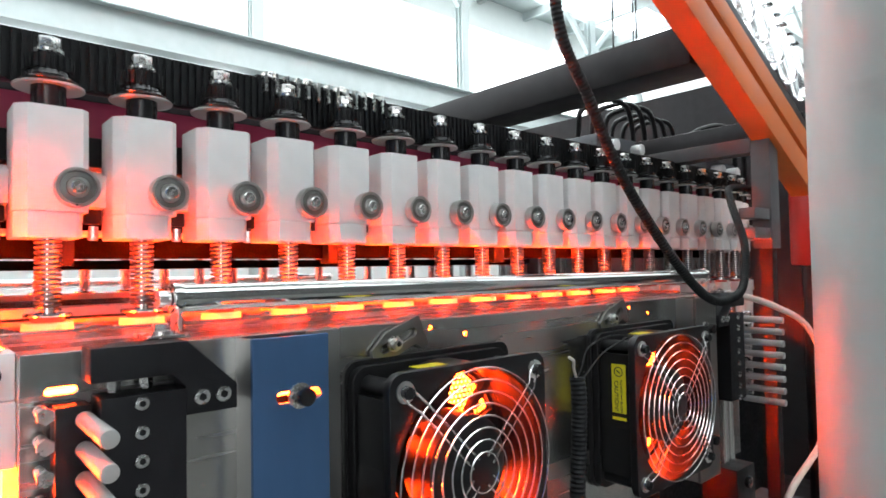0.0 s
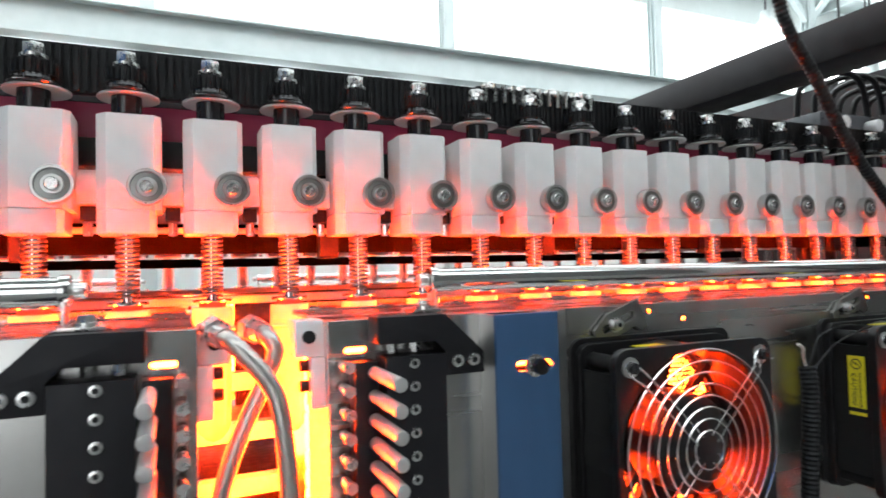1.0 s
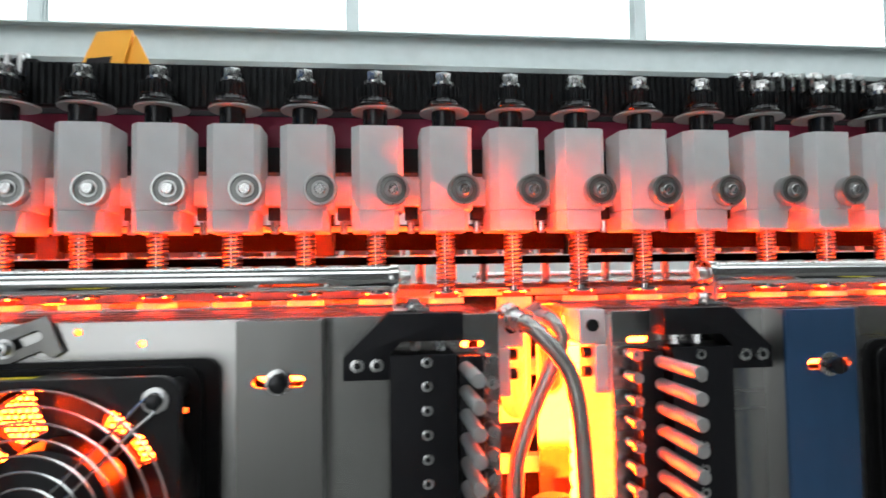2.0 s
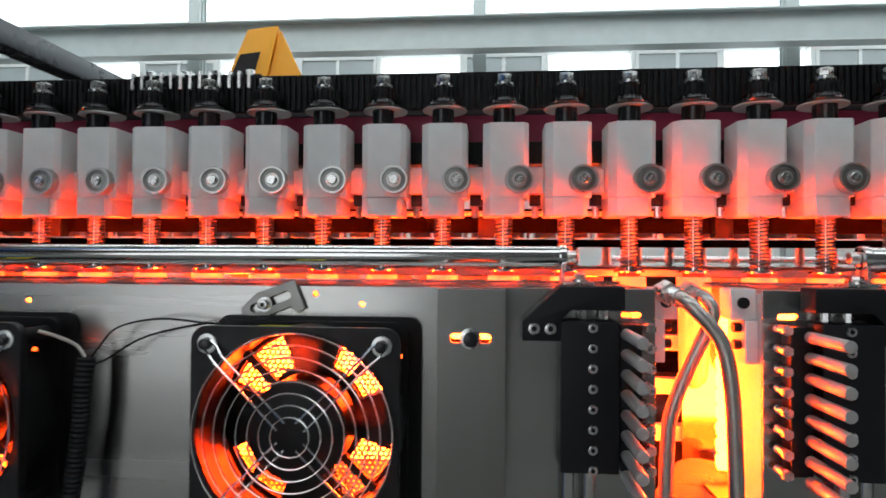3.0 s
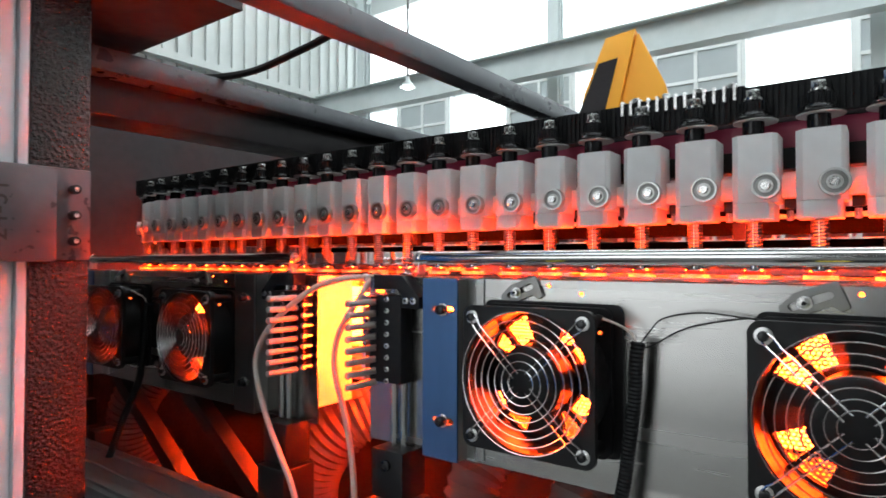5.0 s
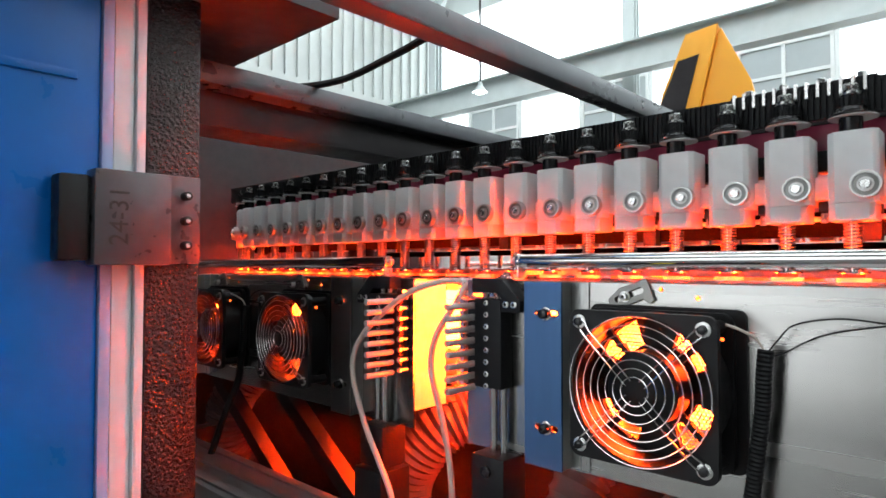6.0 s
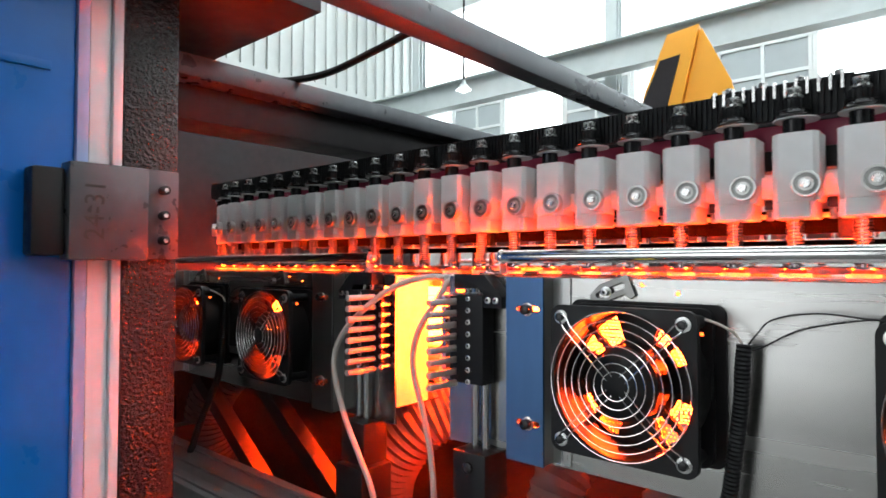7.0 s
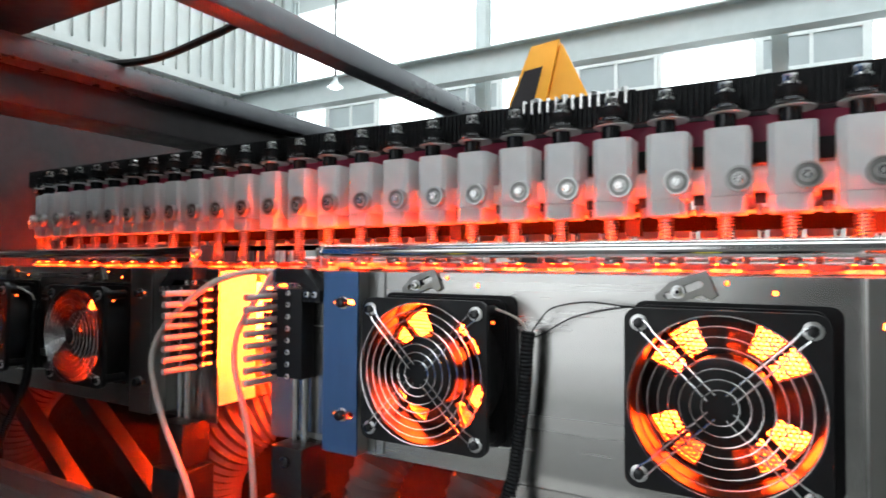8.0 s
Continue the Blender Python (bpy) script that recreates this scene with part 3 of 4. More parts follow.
def heater_module(x):
    m = thing("heater_module", (x, 0, 0), "stainless infrared heater box with glowing orange lamps inside", "heater", "heater boxes")
    holes = fan_windows(0.0) + fan_windows(-0.2338)
    for hx in (0.0002, -0.2321):
        holes += [circle(hx, 1.2276, 0.0020, 12), circle(hx + 0.031, 1.2212, 0.0020, 12)]
    for kx in (-0.336, 0.103):
        for kz in (1.2027, 1.0952):
            holes.append(slot(kx, kz, 0.028, 0.007))
    for gx in (0.2035, 2 * XM - 0.2035):
        holes.append(slot(gx, 1.2165, 0.013, 0.0042))
    part("front_panel", plate([(XL, 1.055), (XR, 1.055), (XR, 1.2325), (XL, 1.2325)], holes, 0.0, 0.0016), STEEL_X, m, "brushed stainless front panel with openings")
    part("top_plate", box(bm_new(), XL, XR, 0.0018, 0.1115, 1.2305, 1.2325, 0.0006), STEEL_X, m, "stainless top plate")
    part("neck_shield", box(bm_new(), XL, XR, 0.1450, 0.1698, 1.2300, 1.2320, 0.0005), STEEL_X, m, "stainless shield beside the preform necks")
    part("top_lip", box(bm_new(), XL, XR, 0.1045, 0.1115, 1.2327, 1.2342, 0.0005), STEEL_X, m)
    for ex, s in ((XL, 1), (XR, -1)):
        part("end_plate", box(bm_new(), min(ex, ex + s * 0.0016), max(ex, ex + s * 0.0016), 0.0018, 0.057, 1.075, 1.2303), END_STEEL, m, "satin stainless end plate")
    part("back_reflector", box(bm_new(), XL + 0.002, XR - 0.002, 0.170, 0.173, 1.04, 1.236), POLISHED, m, "polished reflector behind the preforms")
    # eight match the terminals; the lowest two are added to brighten the lower windows
    for k in range(10):
        z = 1.2100 - 0.0124 * k
        part("lamp", tube(bm_new(), [(XL + 0.004, 0.088, z), (XR - 0.004, 0.088, z)], 0.0060, 12), LAMP, m, "glowing quartz infrared lamp")
    part("floor_plate", box(bm_new(), XL, XR, 0.0018, 0.138, 1.0735, 1.0748), STEEL_X, m)
    hc = honeycomb()
    for fx in (0.0, -0.2338):
        part("mesh_screen", hc, STEEL, m, "honeycomb steel screen", at=Matrix.Translation((fx, 0.006, 1.1475)), kind="stuff")
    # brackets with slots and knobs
    for kx, x0, x1, bend, mt, lb in ((-0.336, -0.3605, -0.3195, -0.301, BLUE_TINT, "stainless bracket with a blue reflection in its colour"), (0.103, 0.083, 0.124, 0.124, BRACKET_STEEL, "brushed stainless bracket")):
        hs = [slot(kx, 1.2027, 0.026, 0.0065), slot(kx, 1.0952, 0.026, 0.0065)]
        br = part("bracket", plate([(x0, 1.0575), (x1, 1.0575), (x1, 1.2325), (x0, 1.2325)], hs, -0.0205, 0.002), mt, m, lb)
        for sx in (x0, x1 - 0.002):
            part("bracket_side", box(bm_new(), sx, sx + 0.002, -0.0184, -0.0003, 1.0575, 1.2325), STEEL, br)
        if bend > x1:
            part("bracket_foot", box(bm_new(), x1 + 0.0002, bend, -0.0022, -0.0004, 1.0575, 1.2325), STEEL, br)
        for kz in (1.2027, 1.0952):
            w = part("washer", cyl(bm_new(), (kx, -0.0213, kz), "y", 0.0066, 0.0013, 20, bevel=0.0002), ZINC, br)
            bm = bm_new()
            cyl(bm, (kx + 0.0005, -0.0255, kz), "y", 0.0046, 0.007, 18, bevel=0.0008)
            part("cap_screw", bm, GLOSS, br, "black socket cap screw")
    # clamps, terminal columns and ceramic lamp ends at both ends
    for flip in (False, True):
        f = (lambda a: 2 * XM - a) if flip else (lambda a: a)
        s = -1 if flip else 1
        cl = part("clamp", prism(bm_new(), hook_plate(0, flip, 0, 0), -0.019, -0.0004, 0.0008), BAKELITE, m, "black bakelite clamp")
        for bx in (0.1416, 0.1514):
            screw(cl, f(bx), -0.0191, 1.2092, 0.0036, 0.0018)
        part("clamp_bolt", cyl(bm_new(), (f(0.172), -0.008, 1.2175), "z", 0.0028, 0.006, 6), ZINC, cl)
        part("clamp_bolt", cyl(bm_new(), (f(0.185), -0.008, 1.2175), "z", 0.0028, 0.006, 6), ZINC, cl)
        bm = bm_new()
        a, b = sorted((f(0.1580), f(0.1925)))
        box(bm, a, b, -0.0195, -0.0004, 1.1225, 1.2138, 0.0008)
        col = part("terminal_block", bm, BAKELITE, m, "black bakelite terminal column")
        a, b = sorted((f(0.1945), f(0.2075)))
        strip = part("terminal_strip", box(bm_new(), a, b, -0.013, -0.0004, 1.1225, 1.2115, 0.0006), BAKELITE, m)
        for k in range(8):
            z = 1.2100 - 0.0122 * k
            screw(col, f(0.1768), -0.0196, z, 0.0029, 0.0012)
            bm = bm_new()
            cyl(bm, (f(0.1975), -0.036, z - 0.004), "y", 0.0035, 0.042, 16, bevel=0.0005)
            part("lamp_end", bm, CERAMIC, col, "pale ceramic lamp end")
            bm = bm_new()
            cyl(bm, (f(0.2115), -0.010, z), "y", 0.0026, 0.012, 12, bevel=0.0005)
            cyl(bm, (f(0.2115), -0.017, z), "y", 0.0034, 0.003, 6)
            part("terminal_screw", bm, ZINC, strip)
        for rx in (0.163, 0.176):
            part("support_rod", cyl(bm_new(), (f(rx), -0.008, 1.085), "z", 0.0042, 0.076, 14), POLISHED, m)
        a, b = sorted((f(0.150), f(0.192)))
        bm = bm_new()
        box(bm, a, b, -0.026, 0.012, 1.005, 1.055, 0.002)
        box(bm, a - 0.004, b + 0.004, -0.032, 0.016, 0.957, 1.003, 0.003)
        sup = part("rod_clamp", bm, BLACK, m, "black rod clamp")
        screw(sup, f(0.171), -0.0262, 1.04, 0.006, 0.004, True, GLOSS)
        # water fitting bracket in the gap
        a, b = sorted((f(0.2184), f(0.2345)))
        hb = part("hose_bracket", box(bm_new(), a, b, 0.008, 0.028, 1.2135, 1.2335, 0.0012), BLOCK, m, "small aluminium hose bracket")
        part("bracket_screw", cyl(bm_new(), (f(0.2270), 0.0068, 1.2245), "y", 0.0036, 0.003, 14, bevel=0.0004), BLACK, hb)
        a, b = sorted((f(0.2184), f(0.2262)))
        part("bracket_leg", box(bm_new(), a, b, 0.006, 0.020, 1.186, 1.2133, 0.0008), BLOCK, hb)
        for z in (1.2085, 1.1975):
            part("black_stud", cyl(bm_new(), (f(0.2290), 0.013, z), "x", 0.0032, 0.005, 12, bevel=0.0005), BLACK, hb)
    return m


MODULE = heater_module(0.0)
apron = thing("apron", (0, 0, 0), "stepped stainless apron below the heater panel", "panel")
part("face", box(bm_new(), -0.16, XR - 0.03, -0.03, -0.0284, 1.006, 1.0512), STEEL_X, apron)
part("step", box(bm_new(), -0.16, XR - 0.03, -0.03, -0.0002, 1.0515, 1.0545), STEEL_X, apron)
for x in (-0.14, 0.12):
    part("leg", box(bm_new(), x - 0.012, x + 0.012, -0.0282, -0.02, 0.9565, 1.0512), STEEL, apron)
for z in (1.168, 1.128, 1.085):
    solid("rear_rail", box(bm_new(), -1.25, 1.28, 0.186, 0.20, z, z + 0.014, 0.001), BLOCK, "pale aluminium rail behind the reflectors", "rail", "rear rails")
for x in (-0.86, -0.12, 0.62):
    solid("rail_post", box(bm_new(), x - 0.01, x + 0.01, 0.2003, 0.216, 0.7405, 1.19), DARK_STEEL, "dark post that carries the rear rails", "post", "rail posts")
copy_thing(MODULE, pose(D, 0, 0))
LEFT_MODULE = copy_thing(MODULE, pose(-DC, 0, 0))
# the lower lamps of this box are switched off
cold = [o for o in LEFT_MODULE.children if o.name.startswith("lamp")][6:]
for o in cold:
    o.data = o.data.copy()
    o.data.materials[0] = LAMP_OFF
    tagged(o, "unlit quartz infrared lamp")
for o in [o for o in LEFT_MODULE.children if o.name.startswith("hose_bracket") and o.data.vertices[0].co.x > XM]:
    for q in (*o.children_recursive, o):
        bpy.data.objects.remove(q)
for i in (-1, 0, 1):
    copy_thing(MODULE, pose(-i * D + 2 * XM, 2 * YC, 0, 0, 0, 180))

# ---- handrail tubes on top of the heaters ----


def guard_rail(x):
    g = thing("guard_rail", (x, 0, 0), "polished stainless tube rail above the heater box", "rail", "guard rails")
    bm = bm_new()
    cyl(bm, ((-0.384 + 0.159) / 2, 0.009, 1.2532), "x", 0.0068, 0.543, 24)
    part("tube", bm, POLISHED, g)
    for e, s in ((-0.3865, -1), (0.1615, 1)):
        bm = bm_new()
        cyl(bm, (e, 0.009, 1.2532), "x", 0.0078, 0.005, 24, bevel=0.001)
        part("collar", bm, POLISHED, g)
        bm = bm_new()
        cyl(bm, (e + s * 0.006, 0.009, 1.2532), "x", 0.004, 0.006, 12, bevel=0.0008)
        part("end_screw", bm, ZINC, g)
        bm = bm_new()
        box(bm, e - 0.001, e + 0.001, 0.003, 0.015, 1.2375, 1.2532, 0.0004)
        box(bm, min(e - 0.001, e + s * 0.018), max(e + 0.001, e + s * 0.018), -0.008, 0.015, 1.2353, 1.2372, 0.0004)
        part("foot", bm, ZINC, g)
        bm = bm_new()
        cyl(bm, (e + s * 0.010, -0.001, 1.2380), "z", 0.0062, 0.0016, 18)
        cyl(bm, (e + s * 0.010, -0.001, 1.2405), "z", 0.0040, 0.0036, 6, bevel=0.0004)
        part("foot_bolt", bm, ZINC, g)
    return g


RAIL = guard_rail(0.0)
for x in (D, -DC):
    copy_thing(RAIL, pose(x, 0, 0))
for i in (-1, 0, 1):
    copy_thing(RAIL, pose(-i * D + 2 * XM, 2 * YC, 0, 0, 0, 180))

# ---- fans ----


def fan(x):
    h, zc, yf = 0.0625, 1.1475, -0.043
    f = thing("fan", (x, 0, zc), "square black axial fan with a round chrome wire guard", "fan", "cooling fans")
    part("mounting_plate", plate(rounded(-h - 0.002, h + 0.008, -h, h + 0.003, 0.008), [sector(0, 0, 0.0335, 0.0575, a - 24.5, a + 24.5) for a in (45, 135, 225, 315)], -0.0036, 0.003), BLACK, f, "flat black mounting plate")
    part("front_flange", plate(rounded(-h, h, -h, h, 0.009), [circle(0, 0, 0.0600, 48)], yf, 0.005), BLACK, f)
    part("rear_flange", plate(rounded(-h, h, -h, h, 0.009), [circle(0, 0, 0.0600, 48)], -0.0090, 0.005), BLACK, f)
    bm = bm_new()
    lathe(bm, [(0.0600, yf + 0.005), (0.0618, yf + 0.005), (0.0618, -0.009), (0.0600, -0.009)], AX["y"], 48, True)
    part("duct", bm, BLACK, f)
    for a in (-1, 1):
        for b in (-1, 1):
            part("corner_post", cyl(bm_new(), (a * 0.0525, -0.0235, b * 0.0525), "y", 0.0055, 0.029, 12), BLACK, f)
    # motor, struts and blades
    bm = bm_new()
    lathe(bm, [(0.004, -0.039), (0.026, -0.039), (0.0305, -0.036), (0.031, -0.012), (0.004, -0.012)], AX["y"], 32)
    rotor = part("rotor", bm, BLACK, f, "round black fan rotor")
    for a in (45, 135, 225, 315):
        m4 = Matrix.Rotation(radians(a), 4, "Y")
        bm = bm_new()
        bmesh.ops.create_cube(bm, size=1, matrix=m4 @ Matrix.LocRotScale((0.044, -0.0095, 0), None, (0.032, 0.005, 0.0048)))
        part("strut", bm, BLACK, f)
    blades = []
    for k in range(5):
        bm = bm_new()
        n = 6
        rows = []
        for i in range(n + 1):
            rr = 0.031 + 0.024 * i / n
            w = radians(2.6 + 0.8 * i / n)
            rows.append([bm.verts.new((rr * math.cos(w * s), -0.0250 + 0.004 * s, rr * math.sin(w * s))) for s in (-1, -0.4, 0.2, 1)])
        for a, b in zip(rows, rows[1:]):
            for j in range(3):
                bm.faces.new((a[j], a[j + 1], b[j + 1], b[j]))
        bmesh.ops.solidify(bm, geom=bm.faces[:], thickness=0.0014)
        part("blade", bm, BLACK, rotor, at=Matrix.Rotation(radians(72 * k + 20), 4, "Y"))
    # wire guard
    g = part("wire_guard", tube(bm_new(), ring_path((0, yf - 0.0065, 0), 0.0115, 40), 0.00062, 6, True), CHROME, f, "round chrome wire guard")
    for i in range(1, 8):
        bm = bm_new()
        tube(bm, ring_path((0, yf - 0.0045 - 0.002 * math.cos(i / 7 * 1.5), 0), 0.0115 + 0.0069 * i, 56), 0.00062, 6, True)
        part("ring", bm, CHROME, g)
    for a in (45, 135, 225, 315):
        bm = bm_new()
        u, v = Vector((math.cos(radians(a)), 0, math.sin(radians(a)))), Vector((-math.sin(radians(a)), 0, math.cos(radians(a))))
        y0 = Vector((0, yf - 0.0052, 0))
        for s in (-1, 1):
            tube(bm, [u * 0.008 + v * 0.0032 * s + y0, u * 0.062 + v * 0.0030 * s + y0, u * 0.069 + v * 0.0036 * s + Vector((0, yf - 0.002, 0)), u * 0.0745 + v * 0.0030 * s + Vector((0, yf - 0.001, 0))], 0.0008, 6)
        tube(bm, [c for c in ring_path(u * 0.0743 + Vector((0, yf - 0.001, 0)), 0.0034, 16)], 0.0008, 6, True)
        part("spoke", bm, CHROME, g)
        bm = bm_new()
        p = u * 0.0743
        cyl(bm, (p.x, yf - 0.0008, p.z), "y", 0.0060, 0.0014, 20, bevel=0.0002)
        sc = part("guard_washer", bm, ZINC, g)
        part("guard_screw", cyl(bm_new(), (p.x, yf - 0.0035, p.z), "y", 0.0034, 0.0040, 14, bevel=0.0006), GLOSS, sc)
    part("side_wall", box(bm_new(), -0.0608, -0.0595, -0.037, -0.010, -0.048, 0.048), BLACK, f)
    part("top_label", box(bm_new(), -0.030, 0.004, -0.034, -0.018, 0.0606, 0.0611), YELLOW, f, "yellow paper label")
    part("indicator", cyl(bm_new(), (0.0615, -0.030, 0.045), "x", 0.0013, 0.002, 8), LED, f, "small red indicator light")
    return f


FAN = fan(0.0)
FANS = [FAN]
for x in (-0.2338, D, D - 0.2338, -DC, -DC - 0.2338):
    FANS.append(copy_thing(FAN, pose(x, 0, 1.1475)))


def warning_label(f):
    lab = part("warning_label", box(bm_new(), -0.0617, -0.0613, -0.034, -0.0215, -0.004, 0.040), YELLOW, f, "yellow warning label with black print")
    turn = Matrix.Rotation(radians(-90), 4, "Z") @ Matrix.Rotation(radians(90), 4, "X") @ Matrix.Rotation(radians(-90), 4, "Z")
    words("print", "CAUTION!", 0.0050, INK, lab, Matrix.Translation((-0.06185, -0.0255, 0.0150)) @ turn)
    words("print", "MOVING FAN BLADES", 0.0026, INK, lab, Matrix.Translation((-0.06185, -0.0300, 0.0150)) @ turn)
    part("print_ring", tube(bm_new(), ring_path((-0.0619, -0.0278, 0.0340), 0.0036, 20, "x"), 0.0004, 6, True), INK, lab)
    part("print_mark", tube(bm_new(), [(-0.0619, -0.0295, 0.0330), (-0.0619, -0.0262, 0.0352)], 0.0005, 6), INK, lab)


warning_label(FANS[2])


def slotted_arm(x):
    a = thing("slotted_arm", pose(x, -0.0005, 1.2218, 0, -22, 0), "slotted stainless locking arm with a screw above the fan", "bracket", "locking arms")
    hs = [slot(0.001, 0, 0.030, 0.0062)]
    out = [(-0.020, -0.005), (-0.017, -0.0075), (0.012, -0.0075), (0.016, -0.013), (0.021, -0.012), (0.021, 0.0075), (-0.006, 0.0085), (-0.019, 0.003)]
    part("arm", plate(out, hs, -0.003, 0.002), BRACKET_STEEL, a)
    w = part("washer", cyl(bm_new(), (-0.003, -0.0036, -0.0), "y", 0.0050, 0.0012, 18), ZINC, a)
    part("screw_head", cyl(bm_new(), (-0.003, -0.0062, 0.0), "y", 0.0034, 0.004, 14, bevel=0.0005), ZINC, w)
    part("socket", cyl(bm_new(), (-0.003, -0.0083, 0.0), "y", 0.0016, 0.0005, 6), BLACK, w)
    return a


ARM = slotted_arm(-0.030)
for x in (-0.2610, D - 0.030, D - 0.2610, -DC - 0.030, -DC - 0.2610):
    copy_thing(ARM, pose(x, -0.0005, 1.2218, 0, -22, 0))

# ---- carriers of the chain ----
PITCH, SPEED = 0.0523, 0.1320
LS = (122 * PITCH - 2 * math.pi * R) / 2
CX1 = 1.236
CX0 = CX1 - LS


def carrier():
    c = thing("carrier", (0, 0, 0), "white chain carrier block with bearing, gear, spring and hanging preform", "carrier", "chain carriers")
    part("block", upright_prism([(-0.0180, 0.027), (-0.0180, -0.002), (-0.0118, -0.009), (0.0168, -0.009), (0.0208, -0.004), (0.0208, 0.027)], 1.3036, 1.3668, 0.0009), BLOCK, c)
    part("lower_block", upright_prism([(-0.0178, 0.027), (-0.0178, -0.002), (-0.0116, -0.0092), (0.0136, -0.0092), (0.0172, -0.004), (0.0172, 0.027)], 1.2880, 1.3034, 0.0006), BLOCK, c)
    T = Matrix.Translation((0.0125, -0.0098, 1.3177)) @ Matrix.Rotation(radians(90), 4, "X")
    bm = lathe(bm_new(), [(0.0098, 0.001), (0.0118, 0.001), (0.0120, 0.0018), (0.0120, 0.0086), (0.0116, 0.0092), (0.0100, 0.0092), (0.0098, 0.0086)], T, 28, True)
    be = part("bearing", bm, BEARING, c, "steel ball bearing")
    part("bearing_shield", lathe(bm_new(), [(0.0062, 0.002), (0.0097, 0.002), (0.0096, 0.0080), (0.0064, 0.0083)], T, 24, True), SHIELD, be)
    part("inner_ring", lathe(bm_new(), [(0.0042, 0.002), (0.0062, 0.002), (0.0061, 0.0090), (0.0044, 0.0090)], T, 24, True), BEARING, be)
    part("bearing_pin", lathe(bm_new(), [(0.0040, 0.0), (0.0043, 0.0085), (0.0042, 0.0115), (0.0036, 0.0120)], T, 18), ZINC, be)
    # turning spindle
    sp = part("spindle", cyl(bm_new(), (0, 0, 1.3740), "z", 0.0094, 0.0142, 20), GLOSS, c, "black turning spindle")
    part("pale_disc", lathe(bm_new(), [(0.0096, 1.3792), (0.0190, 1.3792), (0.0194, 1.3800), (0.0190, 1.3808), (0.0096, 1.3808)], Matrix.Translation((0.001, 0.005, 0)), 32), CERAMIC, c, "pale plastic disc")
    part("flange", lathe(bm_new(), [(0.010, 1.3815), (0.0148, 1.3815), (0.0155, 1.3824), (0.0147, 1.3834), (0.0125, 1.3850), (0.0115, 1.3880)], Matrix.Identity(4), 32), GLOSS, sp)
    bm = bm_new()
    prof = []
    for k in range(20):
        a = 2 * math.pi * k / 20
        for d, rr in ((-0.3, 0.0116), (-0.18, 0.0134), (0.18, 0.0134), (0.3, 0.0116)):
            b = a + d * 2 * math.pi / 20
            prof.append((rr * math.cos(b), rr * math.sin(b)))
    lo, hi = [[bm.verts.new((px, py, z)) for px, py in prof] for z in (1.3882, 1.3966)]
    for k in range(len(prof)):
        j = (k + 1) % len(prof)
        bm.faces.new((lo[k], lo[j], hi[j], hi[k]))
    bm.faces.new(hi), bm.faces.new(lo[::-1])
    part("gear", bm, RUBBER, sp, "black toothed gear")
    part("washer", cyl(bm_new(), (0, 0, 1.3978), "z", 0.0088, 0.0022, 20, bevel=0.0004), GLOSS, sp)
    bm = bm_new()
    cyl(bm, (0, 0, 1.4008), "z", 0.0080, 0.0018, 20)
    cyl(bm, (0, 0, 1.4022), "z", 0.0050, 0.0012, 20)
    cyl(bm, (0, 0, 1.4060), "z", 0.0064, 0.0066, 6, bevel=0.0005)
    part("hex_bolt", bm, ZINC, sp, "zinc hexagon bolt")
    part("shaft", cyl(bm_new(), (0, 0, 1.2655), "z", 0.0040, 0.0440, 14), POLISHED, c)
    pts = []
    for k in range(14 * 14 + 1):
        a = 2 * math.pi * k / 14
        pts.append((0.0064 * math.cos(a), 0.0064 * math.sin(a), 1.2450 + 0.0415 * k / 196))
    part("spring", tube(bm_new(), pts, 0.0010, 6), SPRING, c, "coiled steel spring")
    part("collar", lathe(bm_new(), [(0.004, 1.2412), (0.0125, 1.2412), (0.0128, 1.2420), (0.0125, 1.2430), (0.004, 1.2436)], Matrix.Identity(4), 24), POLISHED, c)
    part("mandrel", cyl(bm_new(), (0, 0, 1.2395), "z", 0.0088, 0.0034, 20), RED_CAP, c)
    part("chain_link", box(bm_new(), 0.0212, 0.0340, 0.012, 0.024, 1.3090, 1.3300, 0.0008), BLOCK, c)
    part("link_slot", box(bm_new(), 0.0228, 0.0325, 0.016, 0.0240, 1.2985, 1.3080, 0.0006), BLACK, c)
    part("link_pin", cyl(bm_new(), (0.0275, 0.018, 1.2925), "z", 0.0030, 0.0090, 10), ZINC, c)
    prof = [(0.0135, 1.2375), (0.0140, 1.2240), (0.0152, 1.2236), (0.0152, 1.2222), (0.0122, 1.2215), (0.0120, 1.2000), (0.0116, 1.1600), (0.0098, 1.1520), (0.0050, 1.1470), (0.0012, 1.1455)]
    part("preform", lathe(bm_new(), prof, Matrix.Identity(4), 20), PREFORM, c, "clear plastic preform lit by the lamps")
    return c


def loop_pose(s):
    """The place of a carrier s metres along the loop, from the start of the near run."""
    s %= 122 * PITCH
    arc = math.pi * R
    if s < LS:
        return pose(CX1 - s, YC - R, 0)
    s -= LS
    if s < arc:
        a = s / R
        return pose(CX0 - R * math.sin(a), YC - R * math.cos(a), 0, 0, 0, -math.degrees(a))
    s -= arc
    if s < LS:
        return pose(CX0 + s, YC + R, 0, 0, 0, 180)
    a = (s - LS) / R
    return pose(CX1 + R * math.sin(a), YC + R * math.cos(a), 0, 0, 0, 180 - math.degrees(a))


